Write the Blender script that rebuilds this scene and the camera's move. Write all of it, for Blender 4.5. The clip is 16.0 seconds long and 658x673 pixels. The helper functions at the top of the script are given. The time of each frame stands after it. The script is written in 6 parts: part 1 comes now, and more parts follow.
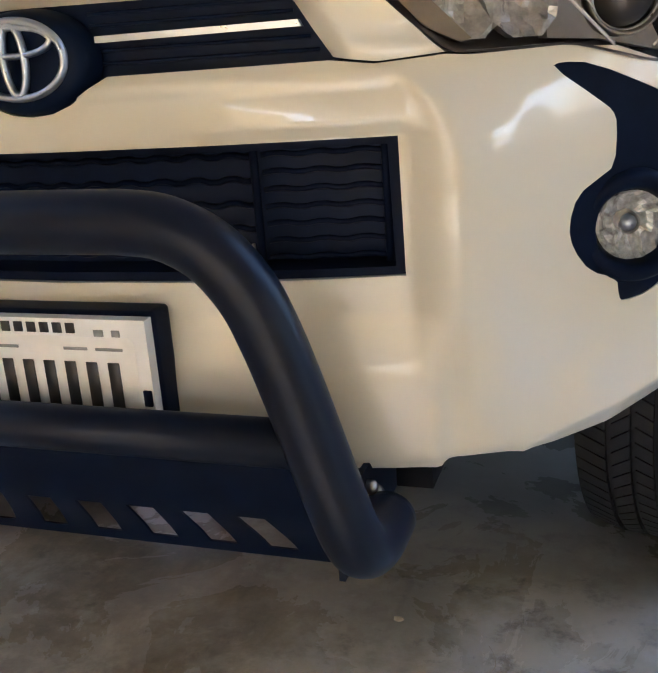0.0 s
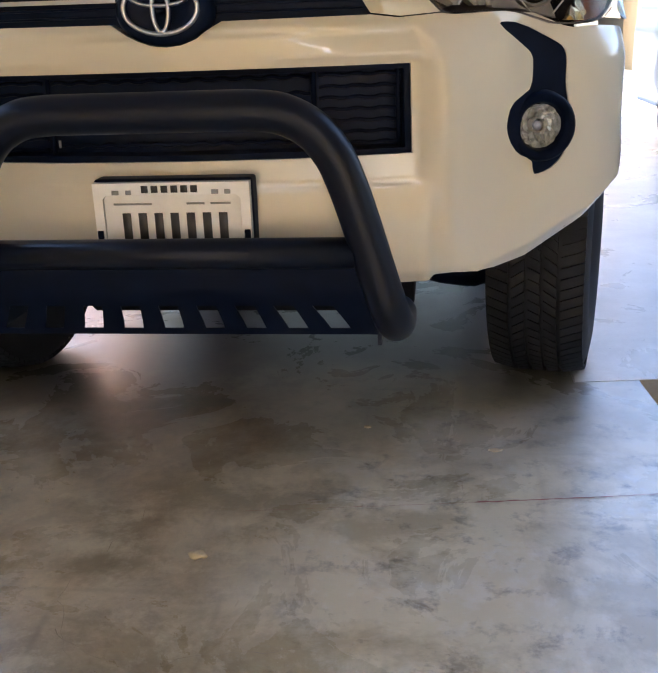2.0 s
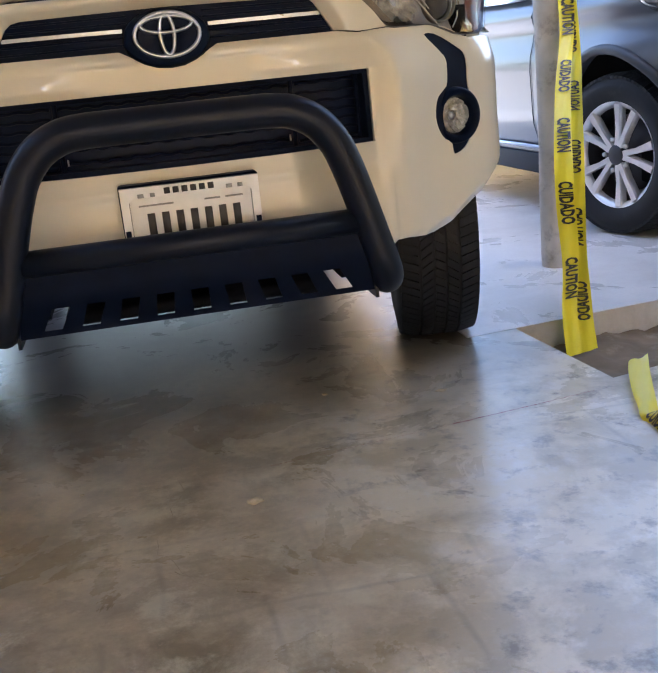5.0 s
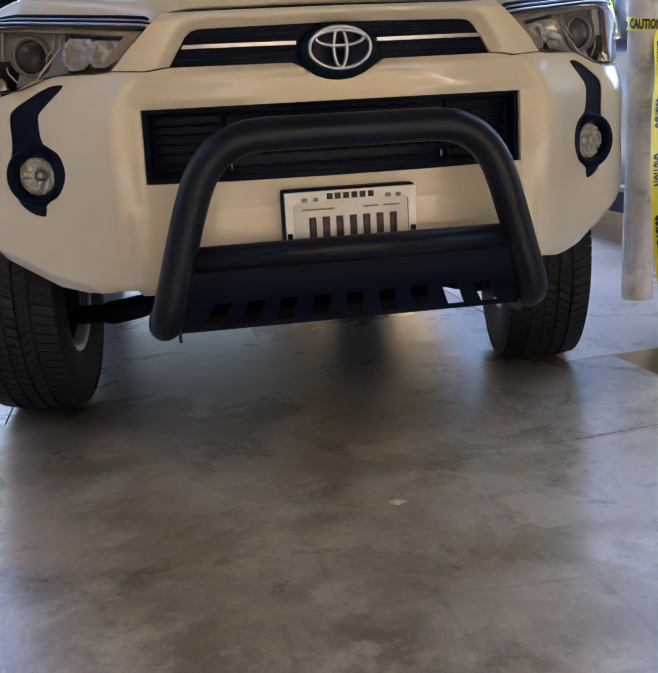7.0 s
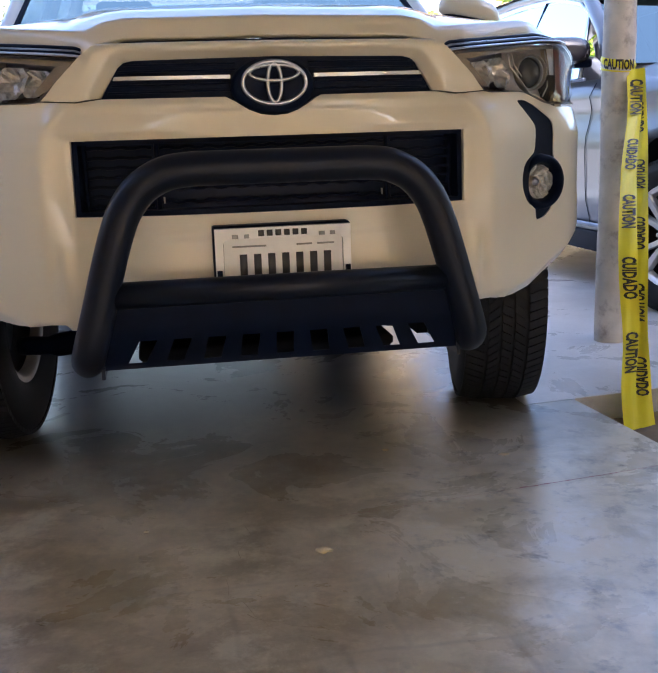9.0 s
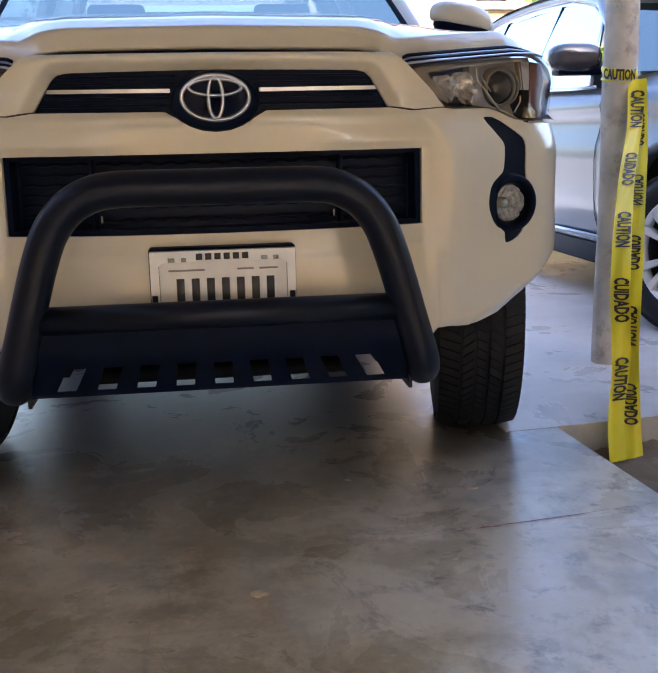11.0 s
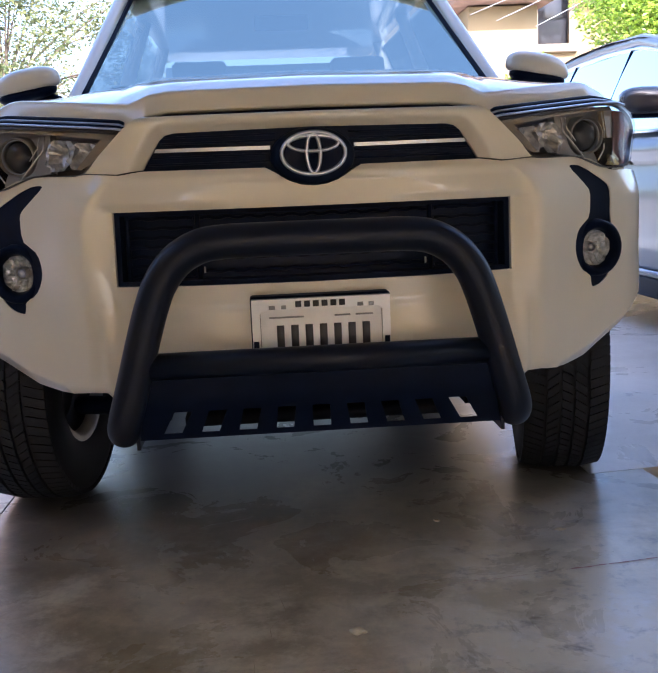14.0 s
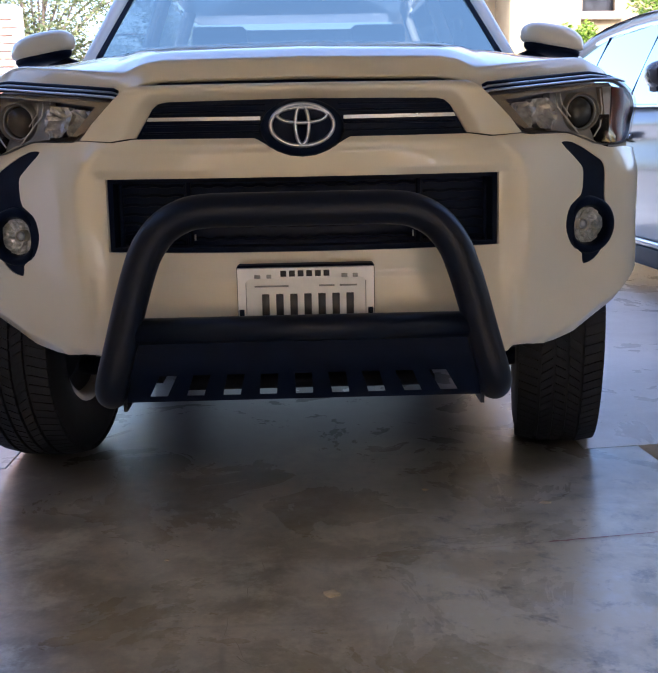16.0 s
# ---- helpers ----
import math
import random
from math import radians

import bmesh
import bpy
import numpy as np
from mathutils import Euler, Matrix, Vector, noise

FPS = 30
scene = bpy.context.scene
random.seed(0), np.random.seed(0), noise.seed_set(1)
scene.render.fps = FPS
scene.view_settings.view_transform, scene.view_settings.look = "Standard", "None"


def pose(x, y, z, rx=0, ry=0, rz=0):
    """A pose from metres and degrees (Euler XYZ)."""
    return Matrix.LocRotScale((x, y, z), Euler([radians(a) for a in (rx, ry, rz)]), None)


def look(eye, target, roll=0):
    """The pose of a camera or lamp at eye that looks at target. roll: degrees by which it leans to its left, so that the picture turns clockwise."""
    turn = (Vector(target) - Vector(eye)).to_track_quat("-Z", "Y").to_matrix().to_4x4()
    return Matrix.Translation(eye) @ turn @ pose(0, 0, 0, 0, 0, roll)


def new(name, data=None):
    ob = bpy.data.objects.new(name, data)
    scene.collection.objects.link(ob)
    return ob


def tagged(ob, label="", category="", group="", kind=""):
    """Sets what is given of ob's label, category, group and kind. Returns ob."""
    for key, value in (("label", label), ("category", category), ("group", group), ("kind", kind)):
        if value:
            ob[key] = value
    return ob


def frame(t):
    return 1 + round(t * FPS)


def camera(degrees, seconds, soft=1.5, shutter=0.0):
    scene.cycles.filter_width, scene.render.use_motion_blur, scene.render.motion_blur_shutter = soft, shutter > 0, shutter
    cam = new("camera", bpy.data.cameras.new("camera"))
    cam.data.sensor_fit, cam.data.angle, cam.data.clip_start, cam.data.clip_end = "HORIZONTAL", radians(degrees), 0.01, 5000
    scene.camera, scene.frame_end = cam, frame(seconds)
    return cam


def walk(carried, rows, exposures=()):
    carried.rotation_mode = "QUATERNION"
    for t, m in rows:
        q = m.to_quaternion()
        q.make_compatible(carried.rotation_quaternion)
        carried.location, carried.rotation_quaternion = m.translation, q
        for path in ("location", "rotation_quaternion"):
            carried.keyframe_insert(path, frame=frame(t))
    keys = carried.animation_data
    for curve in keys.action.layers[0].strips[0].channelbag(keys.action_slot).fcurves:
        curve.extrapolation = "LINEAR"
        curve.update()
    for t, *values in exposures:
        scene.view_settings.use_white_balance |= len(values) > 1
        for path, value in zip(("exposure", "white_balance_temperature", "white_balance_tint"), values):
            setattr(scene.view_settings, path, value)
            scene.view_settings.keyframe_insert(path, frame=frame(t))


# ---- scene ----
from mathutils.geometry import delaunay_2d_cdt

cam = camera(38.5, 16.0)
PATH = [
    (0, (0.75, -1.038, 1.053), (0.118, 0.755, 0.432), -4.3),
    (0.5, (0.767, -1.293, 1.035), (0.245, 0.532, 0.403), -4.6),
    (1, (0.775, -1.472, 1.054), (0.243, 0.356, 0.44), -7.1),
    (1.5, (0.644, -1.685, 1.03), (0.292, 0.184, 0.412), -6.4),
    (2, (0.529, -1.827, 1.023), (0.289, 0.05, 0.373), -2.2),
    (2.5, (0.499, -1.853, 0.975), (0.081, -0.019, 0.296), -2.5),
    (3, (0.46, -1.882, 0.98), (-0.026, -0.076, 0.271), -3.7),
    (3.5, (0.38, -1.959, 1.03), (0.126, -0.089, 0.369), -2.5),
    (3.7, (0.329, -2.027, 1.017), (0.294, -0.114, 0.435), -1.6),
    (5.8, (-0.397, -2.219, 0.95), (0.012, -0.338, 0.406), -4.8),
    (6, (-0.453, -2.219, 0.947), (-0.024, -0.34, 0.413), -4.2),
    (6.5, (-0.478, -2.228, 0.918), (-0.123, -0.328, 0.401), -2.9),
    (7, (-0.46, -2.222, 0.931), (-0.118, -0.313, 0.441), -3.1),
    (7.5, (-0.379, -2.197, 0.95), (0.072, -0.301, 0.503), -3.7),
    (8, (-0.308, -2.182, 0.934), (0.2, -0.3, 0.488), -3.3),
    (8.5, (-0.284, -2.184, 0.934), (0.134, -0.277, 0.502), -2.6),
    (8.7, (-0.278, -2.19, 0.931), (0.083, -0.27, 0.505), -2.3),
    (10.8, (-0.075, -2.104, 0.969), (0.194, -0.171, 0.532), -1.1),
    (11, (-0.044, -2.085, 0.97), (0.214, -0.148, 0.542), -1.2),
    (11.5, (-0.052, -2.081, 0.968), (0.19, -0.141, 0.549), -1.2),
    (12, (-0.085, -2.099, 0.97), (0.084, -0.147, 0.572), -1.0),
    (12.5, (-0.103, -2.108, 0.96), (0.002, -0.152, 0.555), -1.1),
    (13, (-0.109, -2.121, 0.975), (-0.024, -0.162, 0.582), -1.5),
    (13.5, (-0.12, -2.145, 0.989), (-0.019, -0.18, 0.632), -2.1),
    (14, (-0.127, -2.15, 0.992), (0.006, -0.183, 0.655), -2.3),
    (14.5, (-0.137, -2.148, 1.009), (0.035, -0.185, 0.662), -2.0),
    (15, (-0.134, -2.142, 1.01), (0.078, -0.188, 0.643), -1.6),
    (15.5, (-0.1, -2.149, 1.004), (0.118, -0.2, 0.612), -0.8),
    (16, (-0.004, -2.194, 1.005), (0.046, -0.236, 0.599), -1.1),
]
walk(cam, [(t, look(eye, target, roll)) for t, eye, target, roll in PATH],
     exposures=[(0, 3.32, 5600, 12), (2, 2.99, 5980, 14), (3.5, 3.15, 6000, 15), (7, 2.75, 6000, 16), (8.5, 2.65, 5950, 17), (11, 2.6, 5900, 18), (12.5, 2.5, 5780, 19), (16, 2.3, 5620, 19)])

# ---- world, sun, exposure ----
SUN_EL, SUN_AZ = radians(46), radians(162)   # azimuth from +y towards +x
world = bpy.data.worlds.new("world")
scene.world = world
world.use_nodes = True
wn = world.node_tree.nodes
wn.clear()
w_out = wn.new("ShaderNodeOutputWorld")
w_bg = wn.new("ShaderNodeBackground")
w_sky = wn.new("ShaderNodeTexSky")
w_sky.sky_type, w_sky.sun_disc = "NISHITA", False
w_sky.sun_elevation, w_sky.sun_rotation = SUN_EL, SUN_AZ
w_sky.air_density, w_sky.dust_density, w_sky.ozone_density = 1.0, 3.0, 1.0
w_bg.inputs["Strength"].default_value = 0.15
world.node_tree.links.new(w_sky.outputs[0], w_bg.inputs[0])
world.node_tree.links.new(w_bg.outputs[0], w_out.inputs[0])
sun_data = bpy.data.lights.new("sun", "SUN")
sun_data.energy, sun_data.angle, sun_data.color = 3.4, radians(0.55), (1.0, 0.96, 0.90)
sun = new("sun", sun_data)
sun_dir = Vector((math.sin(SUN_AZ) * math.cos(SUN_EL), math.cos(SUN_AZ) * math.cos(SUN_EL), math.sin(SUN_EL)))
sun.matrix_world = look(sun_dir * 30, (0, 0, 0))


# ---- materials ----
def nodes_of(name):
    m = bpy.data.materials.new(name)
    m.use_nodes = True
    t = m.node_tree
    return m, t, t.nodes["Principled BSDF"]


def ramp(t, src, a, b, ca, cb):
    r = t.nodes.new("ShaderNodeValToRGB")
    r.color_ramp.elements[0].position, r.color_ramp.elements[1].position = a, b
    r.color_ramp.elements[0].color, r.color_ramp.elements[1].color = (*ca, 1), (*cb, 1)
    t.links.new(src, r.inputs[0])
    return r.outputs[0]


def tex(t, scale, detail=4.0, rough=0.55, distort=0.0, vec=None):
    n = t.nodes.new("ShaderNodeTexNoise")
    n.inputs["Scale"].default_value, n.inputs["Detail"].default_value = scale, detail
    n.inputs["Roughness"].default_value, n.inputs["Distortion"].default_value = rough, distort
    if vec is None:
        c = t.nodes.new("ShaderNodeTexCoord")
        vec = c.outputs["Object"]
    t.links.new(vec, n.inputs["Vector"])
    return n.outputs["Fac"]


def blend(t, fac, a, b, mode="MIX"):
    n = t.nodes.new("ShaderNodeMix")
    n.data_type, n.blend_type = "RGBA", mode
    for sock, v in ((n.inputs[0], fac), (n.inputs[6], a), (n.inputs[7], b)):
        if isinstance(v, (int, float)):
            sock.default_value = v
        elif isinstance(v, tuple):
            sock.default_value = (*v, 1)
        else:
            t.links.new(v, sock)
    return n.outputs[2]


def bump(t, bsdf, height, strength, dist=0.01):
    b = t.nodes.new("ShaderNodeBump")
    b.inputs["Strength"].default_value, b.inputs["Distance"].default_value = strength, dist
    t.links.new(height, b.inputs["Height"])
    t.links.new(b.outputs[0], bsdf.inputs["Normal"])


def surface(name, colour, rough=0.5, metal=0.0, vary=0.12, scale=6.0, grain=0.0, grain_scale=200.0, coat=0.0, spec=0.5, dirt=None, rough_vary=0.0):
    """A surface with tone drift at a large scale, grain at a fine one, and optional dirt."""
    m, t, b = nodes_of(name)
    lo, hi = tuple(c * (1 - vary) for c in colour), tuple(min(1, c * (1 + vary)) for c in colour)
    col = ramp(t, tex(t, scale), 0.3, 0.7, lo, hi)
    if dirt:
        col = blend(t, ramp(t, tex(t, dirt[1], 8, 0.65), dirt[2], dirt[2] + 0.18, (0, 0, 0), (dirt[3],) * 3), col, dirt[0])
    t.links.new(col, b.inputs["Base Color"])
    b.inputs["Roughness"].default_value, b.inputs["Metallic"].default_value = rough, metal
    b.inputs["Coat Weight"].default_value, b.inputs["Specular IOR Level"].default_value = coat, spec
    if rough_vary:
        r = ramp(t, tex(t, scale * 3, 6), 0.3, 0.7, (max(0, rough - rough_vary),) * 3, (min(1, rough + rough_vary),) * 3)
        t.links.new(r, b.inputs["Roughness"])
    if grain:
        bump(t, b, tex(t, grain_scale, 3), grain, 0.002)
    return m


def glassy(name, tint=(1, 1, 1), rough=0.0, ior=1.45, film=(1, 1, 1)):
    """Thin clear cover: what is behind shows through, with a mirror-like film on top."""
    m, t, b = nodes_of(name)
    t.nodes.remove(b)
    out = t.nodes["Material Output"]
    mix = t.nodes.new("ShaderNodeMixShader")
    see = t.nodes.new("ShaderNodeBsdfTransparent")
    see.inputs[0].default_value = (*tint, 1)
    gl = t.nodes.new("ShaderNodeBsdfGlossy")
    gl.inputs["Roughness"].default_value = rough
    gl.inputs[0].default_value = (*film, 1)
    fr = t.nodes.new("ShaderNodeFresnel")
    fr.inputs[0].default_value = ior
    t.links.new(fr.outputs[0], mix.inputs[0])
    t.links.new(see.outputs[0], mix.inputs[1])
    t.links.new(gl.outputs[0], mix.inputs[2])
    t.links.new(mix.outputs[0], out.inputs[0])
    return m


M_WHITE = surface("white_paint", (0.69, 0.635, 0.505), 0.28, vary=0.02, scale=2.0, coat=1.0, spec=0.5)
M_BLACKSATIN = surface("black_powder_coat", (0.0045, 0.0075, 0.018), 0.36, vary=0.06, scale=9, grain=0.05, grain_scale=700, spec=0.24)
M_BLACKPLASTIC = surface("black_plastic", (0.0025, 0.006, 0.019), 0.5, vary=0.2, scale=20, grain=0.08, grain_scale=500, spec=0.08)
M_BLACKGLOSS = surface("gloss_black_trim", (0.004, 0.009, 0.026), 0.4, vary=0.2, scale=12, spec=0.08)
M_DARK = surface("underbody_black", (0.008, 0.008, 0.010), 0.8, vary=0.4, scale=14, grain=0.3, grain_scale=60, spec=0.1)
M_CHROME = surface("chrome", (0.50, 0.55, 0.65), 0.30, metal=1.0, vary=0.03, scale=20, rough_vary=0.03)
M_REFLECT = surface("lamp_reflector", (0.90, 0.89, 0.86), 0.16, metal=0.4, vary=0.12, scale=60, grain=0.5, grain_scale=90)
M_LAMPGREY = surface("lamp_bezel_grey", (0.34, 0.325, 0.315), 0.35, metal=0.3, vary=0.1, scale=30)
M_BROW = surface("lamp_brow_satin", (0.42, 0.37, 0.31), 0.25, metal=0.5, vary=0.1, scale=30)
M_LAMPDARK = surface("lamp_bezel_dark", (0.09, 0.08, 0.08), 0.3, metal=0.2, vary=0.1, scale=30)
M_ENDPANEL = surface("lamp_end_panel", (0.40, 0.32, 0.22), 0.3, metal=0.5, vary=0.15, scale=40)
M_AMBER = surface("amber_reflector", (0.15, 0.042, 0.032), 0.2, vary=0.1, scale=60, grain=0.5, grain_scale=120)
M_FOGLENS = glassy("fog_lens", (0.97, 0.97, 0.97), 0.0, 1.25)
M_FOGREF = surface("fog_reflector", (0.66, 0.68, 0.70), 0.15, metal=0.45, vary=0.35, scale=80)
M_GRILLEBACK = surface("grille_mesh_navy", (0.006, 0.013, 0.040), 0.45, vary=0.15, scale=30, spec=0.2)
M_GOLD = surface("gold_glint", (0.80, 0.64, 0.34), 0.22, metal=0.8, vary=0.2, scale=50)
M_BOWL = surface("lamp_bowl", (0.62, 0.62, 0.63), 0.2, metal=0.5, vary=0.25, scale=70, grain=0.6, grain_scale=110)
M_CLEAR = glassy("lamp_lens", (0.86, 0.84, 0.82), 0.0, 1.12, (1.0, 0.97, 0.94))
M_GLASS = glassy("car_glass", (0.20, 0.23, 0.24), 0.0, 4.3, (0.74, 0.92, 0.86))
M_SIDEGLASS = glassy("side_glass", (0.70, 0.74, 0.74), 0.0, 1.5)
M_TINT = glassy("tinted_car_glass", (0.05, 0.06, 0.065), 0.0, 2.9, (0.78, 0.93, 0.90))
M_DOME = surface("projector_lens", (0.045, 0.043, 0.046), 0.16, vary=0.1, scale=10, coat=0.3, spec=0.5)
M_RUBBER = surface("tyre_rubber", (0.006, 0.006, 0.008), 0.72, vary=0.3, scale=12, grain=0.15, grain_scale=160, dirt=((0.09, 0.085, 0.08), 9, 0.58, 0.22))
M_STEEL = surface("bolt_steel", (0.55, 0.54, 0.52), 0.3, metal=1.0, vary=0.15, scale=80)
M_ALLOY = surface("machined_alloy", (0.74, 0.74, 0.75), 0.3, metal=0.5, vary=0.06, scale=20)
M_ALLOYDARK = surface("dark_alloy", (0.05, 0.05, 0.055), 0.4, metal=0.5, vary=0.1, scale=20)
M_PLATEWHITE = surface("plate_white", (0.85, 0.84, 0.81), 0.4, vary=0.05, scale=30)
M_FRAMEWHITE = surface("plate_frame_white", (0.88, 0.88, 0.87), 0.16, vary=0.03, scale=30)
M_INK = surface("plate_ink", (0.02, 0.018, 0.02), 0.4, vary=0.1, scale=60)
M_GREYINK = surface("faded_print", (0.30, 0.30, 0.29), 0.5, vary=0.1, scale=60)
M_GREYCAR = surface("metallic_grey_paint", (0.088, 0.091, 0.107), 0.30, metal=0.3, vary=0.04, scale=3, coat=0.3)
M_CLADDING = surface("grey_cladding", (0.030, 0.031, 0.036), 0.5, vary=0.1, scale=12, grain=0.1, grain_scale=300)
M_MIRRORCAP = surface("dark_mirror_cap", (0.030, 0.026, 0.030), 0.22, vary=0.05, scale=8, coat=0.5)
M_POLE = surface("whitewashed_pole", (0.60, 0.55, 0.48), 0.75, vary=0.2, scale=7, grain=1.0, grain_scale=38, dirt=((0.17, 0.13, 0.10), 11, 0.54, 0.75))
M_TAPE = surface("yellow_tape", (0.80, 0.70, 0.02), 0.35, vary=0.05, scale=8, grain=0.05, grain_scale=40)
M_TAPEINK = surface("tape_black", (0.02, 0.02, 0.015), 0.45, vary=0.1, scale=40)
M_STUCCO = surface("rough_plaster", (0.58, 0.57, 0.54), 0.9, vary=0.18, scale=3, grain=1.0, grain_scale=70, dirt=((0.12, 0.11, 0.1), 4, 0.6, 0.6))
M_MAROON = surface("maroon_steel", (0.20, 0.085, 0.10), 0.5, vary=0.15, scale=9, dirt=((0.2, 0.15, 0.13), 14, 0.6, 0.6))
# tones of the unseen walls and ceiling are set for their bounce light
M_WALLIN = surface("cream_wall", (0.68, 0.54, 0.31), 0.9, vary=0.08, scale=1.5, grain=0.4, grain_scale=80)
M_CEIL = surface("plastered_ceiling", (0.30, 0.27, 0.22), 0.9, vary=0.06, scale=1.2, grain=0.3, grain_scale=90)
M_HOUSE = surface("tan_house_wall", (0.30, 0.22, 0.115), 0.9, vary=0.08, scale=0.8, grain=0.4, grain_scale=40)
M_HOUSETRIM = surface("house_trim", (0.30, 0.23, 0.16), 0.7, vary=0.1, scale=4)
M_ROOF = surface("house_roof", (0.22, 0.13, 0.09), 0.85, vary=0.2, scale=3, grain=0.5, grain_scale=20)
M_WINDARK = surface("window_glass_dark", (0.05, 0.05, 0.055), 0.12, vary=0.2, scale=2, spec=0.6)
M_BRICK = surface("orange_brick", (0.40, 0.23, 0.15), 0.9, vary=0.25, scale=5, grain=0.6, grain_scale=60)
M_DIRT = surface("dug_earth", (0.20, 0.145, 0.09), 0.95, vary=0.35, scale=5, grain=1.0, grain_scale=35, dirt=((0.35, 0.29, 0.21), 11, 0.55, 0.7))
M_BARK = surface("bark", (0.16, 0.12, 0.085), 0.9, vary=0.3, scale=6, grain=0.8, grain_scale=40)
M_WIRE = surface("cable", (0.55, 0.55, 0.55), 0.5, vary=0.1)
M_CHIP = surface("pale_chip", (0.62, 0.52, 0.34), 0.8, vary=0.2, scale=40, grain=0.4, grain_scale=120)
M_CRACK = surface("crack_dust", (0.36, 0.30, 0.22), 0.6, vary=0.3, scale=18)
M_RED = surface("red_chalk", (0.36, 0.15, 0.13), 0.6, vary=0.3, scale=25)
M_INTERIOR = surface("cabin_fabric", (0.035, 0.035, 0.037), 0.8, vary=0.2, scale=10)
M_PAPER = surface("white_paper", (0.7, 0.72, 0.72), 0.7, vary=0.05)


def leafy(name, a, b):
    m, t, bs = nodes_of(name)
    g = t.nodes.new("ShaderNodeNewGeometry")
    t.links.new(ramp(t, g.outputs["Random Per Island"], 0.1, 0.9, a, b), bs.inputs["Base Color"])
    bs.inputs["Roughness"].default_value = 0.5
    bs.inputs["Transmission Weight"].default_value = 0.0
    return m


M_LEAF = leafy("bright_leaf", (0.10, 0.19, 0.01), (0.30, 0.40, 0.03))
M_LEAFDRY = leafy("olive_leaf", (0.06, 0.085, 0.025), (0.20, 0.20, 0.07))
M_GRASS = leafy("grass_blade", (0.06, 0.15, 0.015), (0.17, 0.30, 0.03))


def half_of(t, src):
    n = t.nodes.new("ShaderNodeMath")
    n.operation = "MULTIPLY"
    n.inputs[1].default_value = 0.5
    t.links.new(src, n.inputs[0])
    return n.outputs[0]


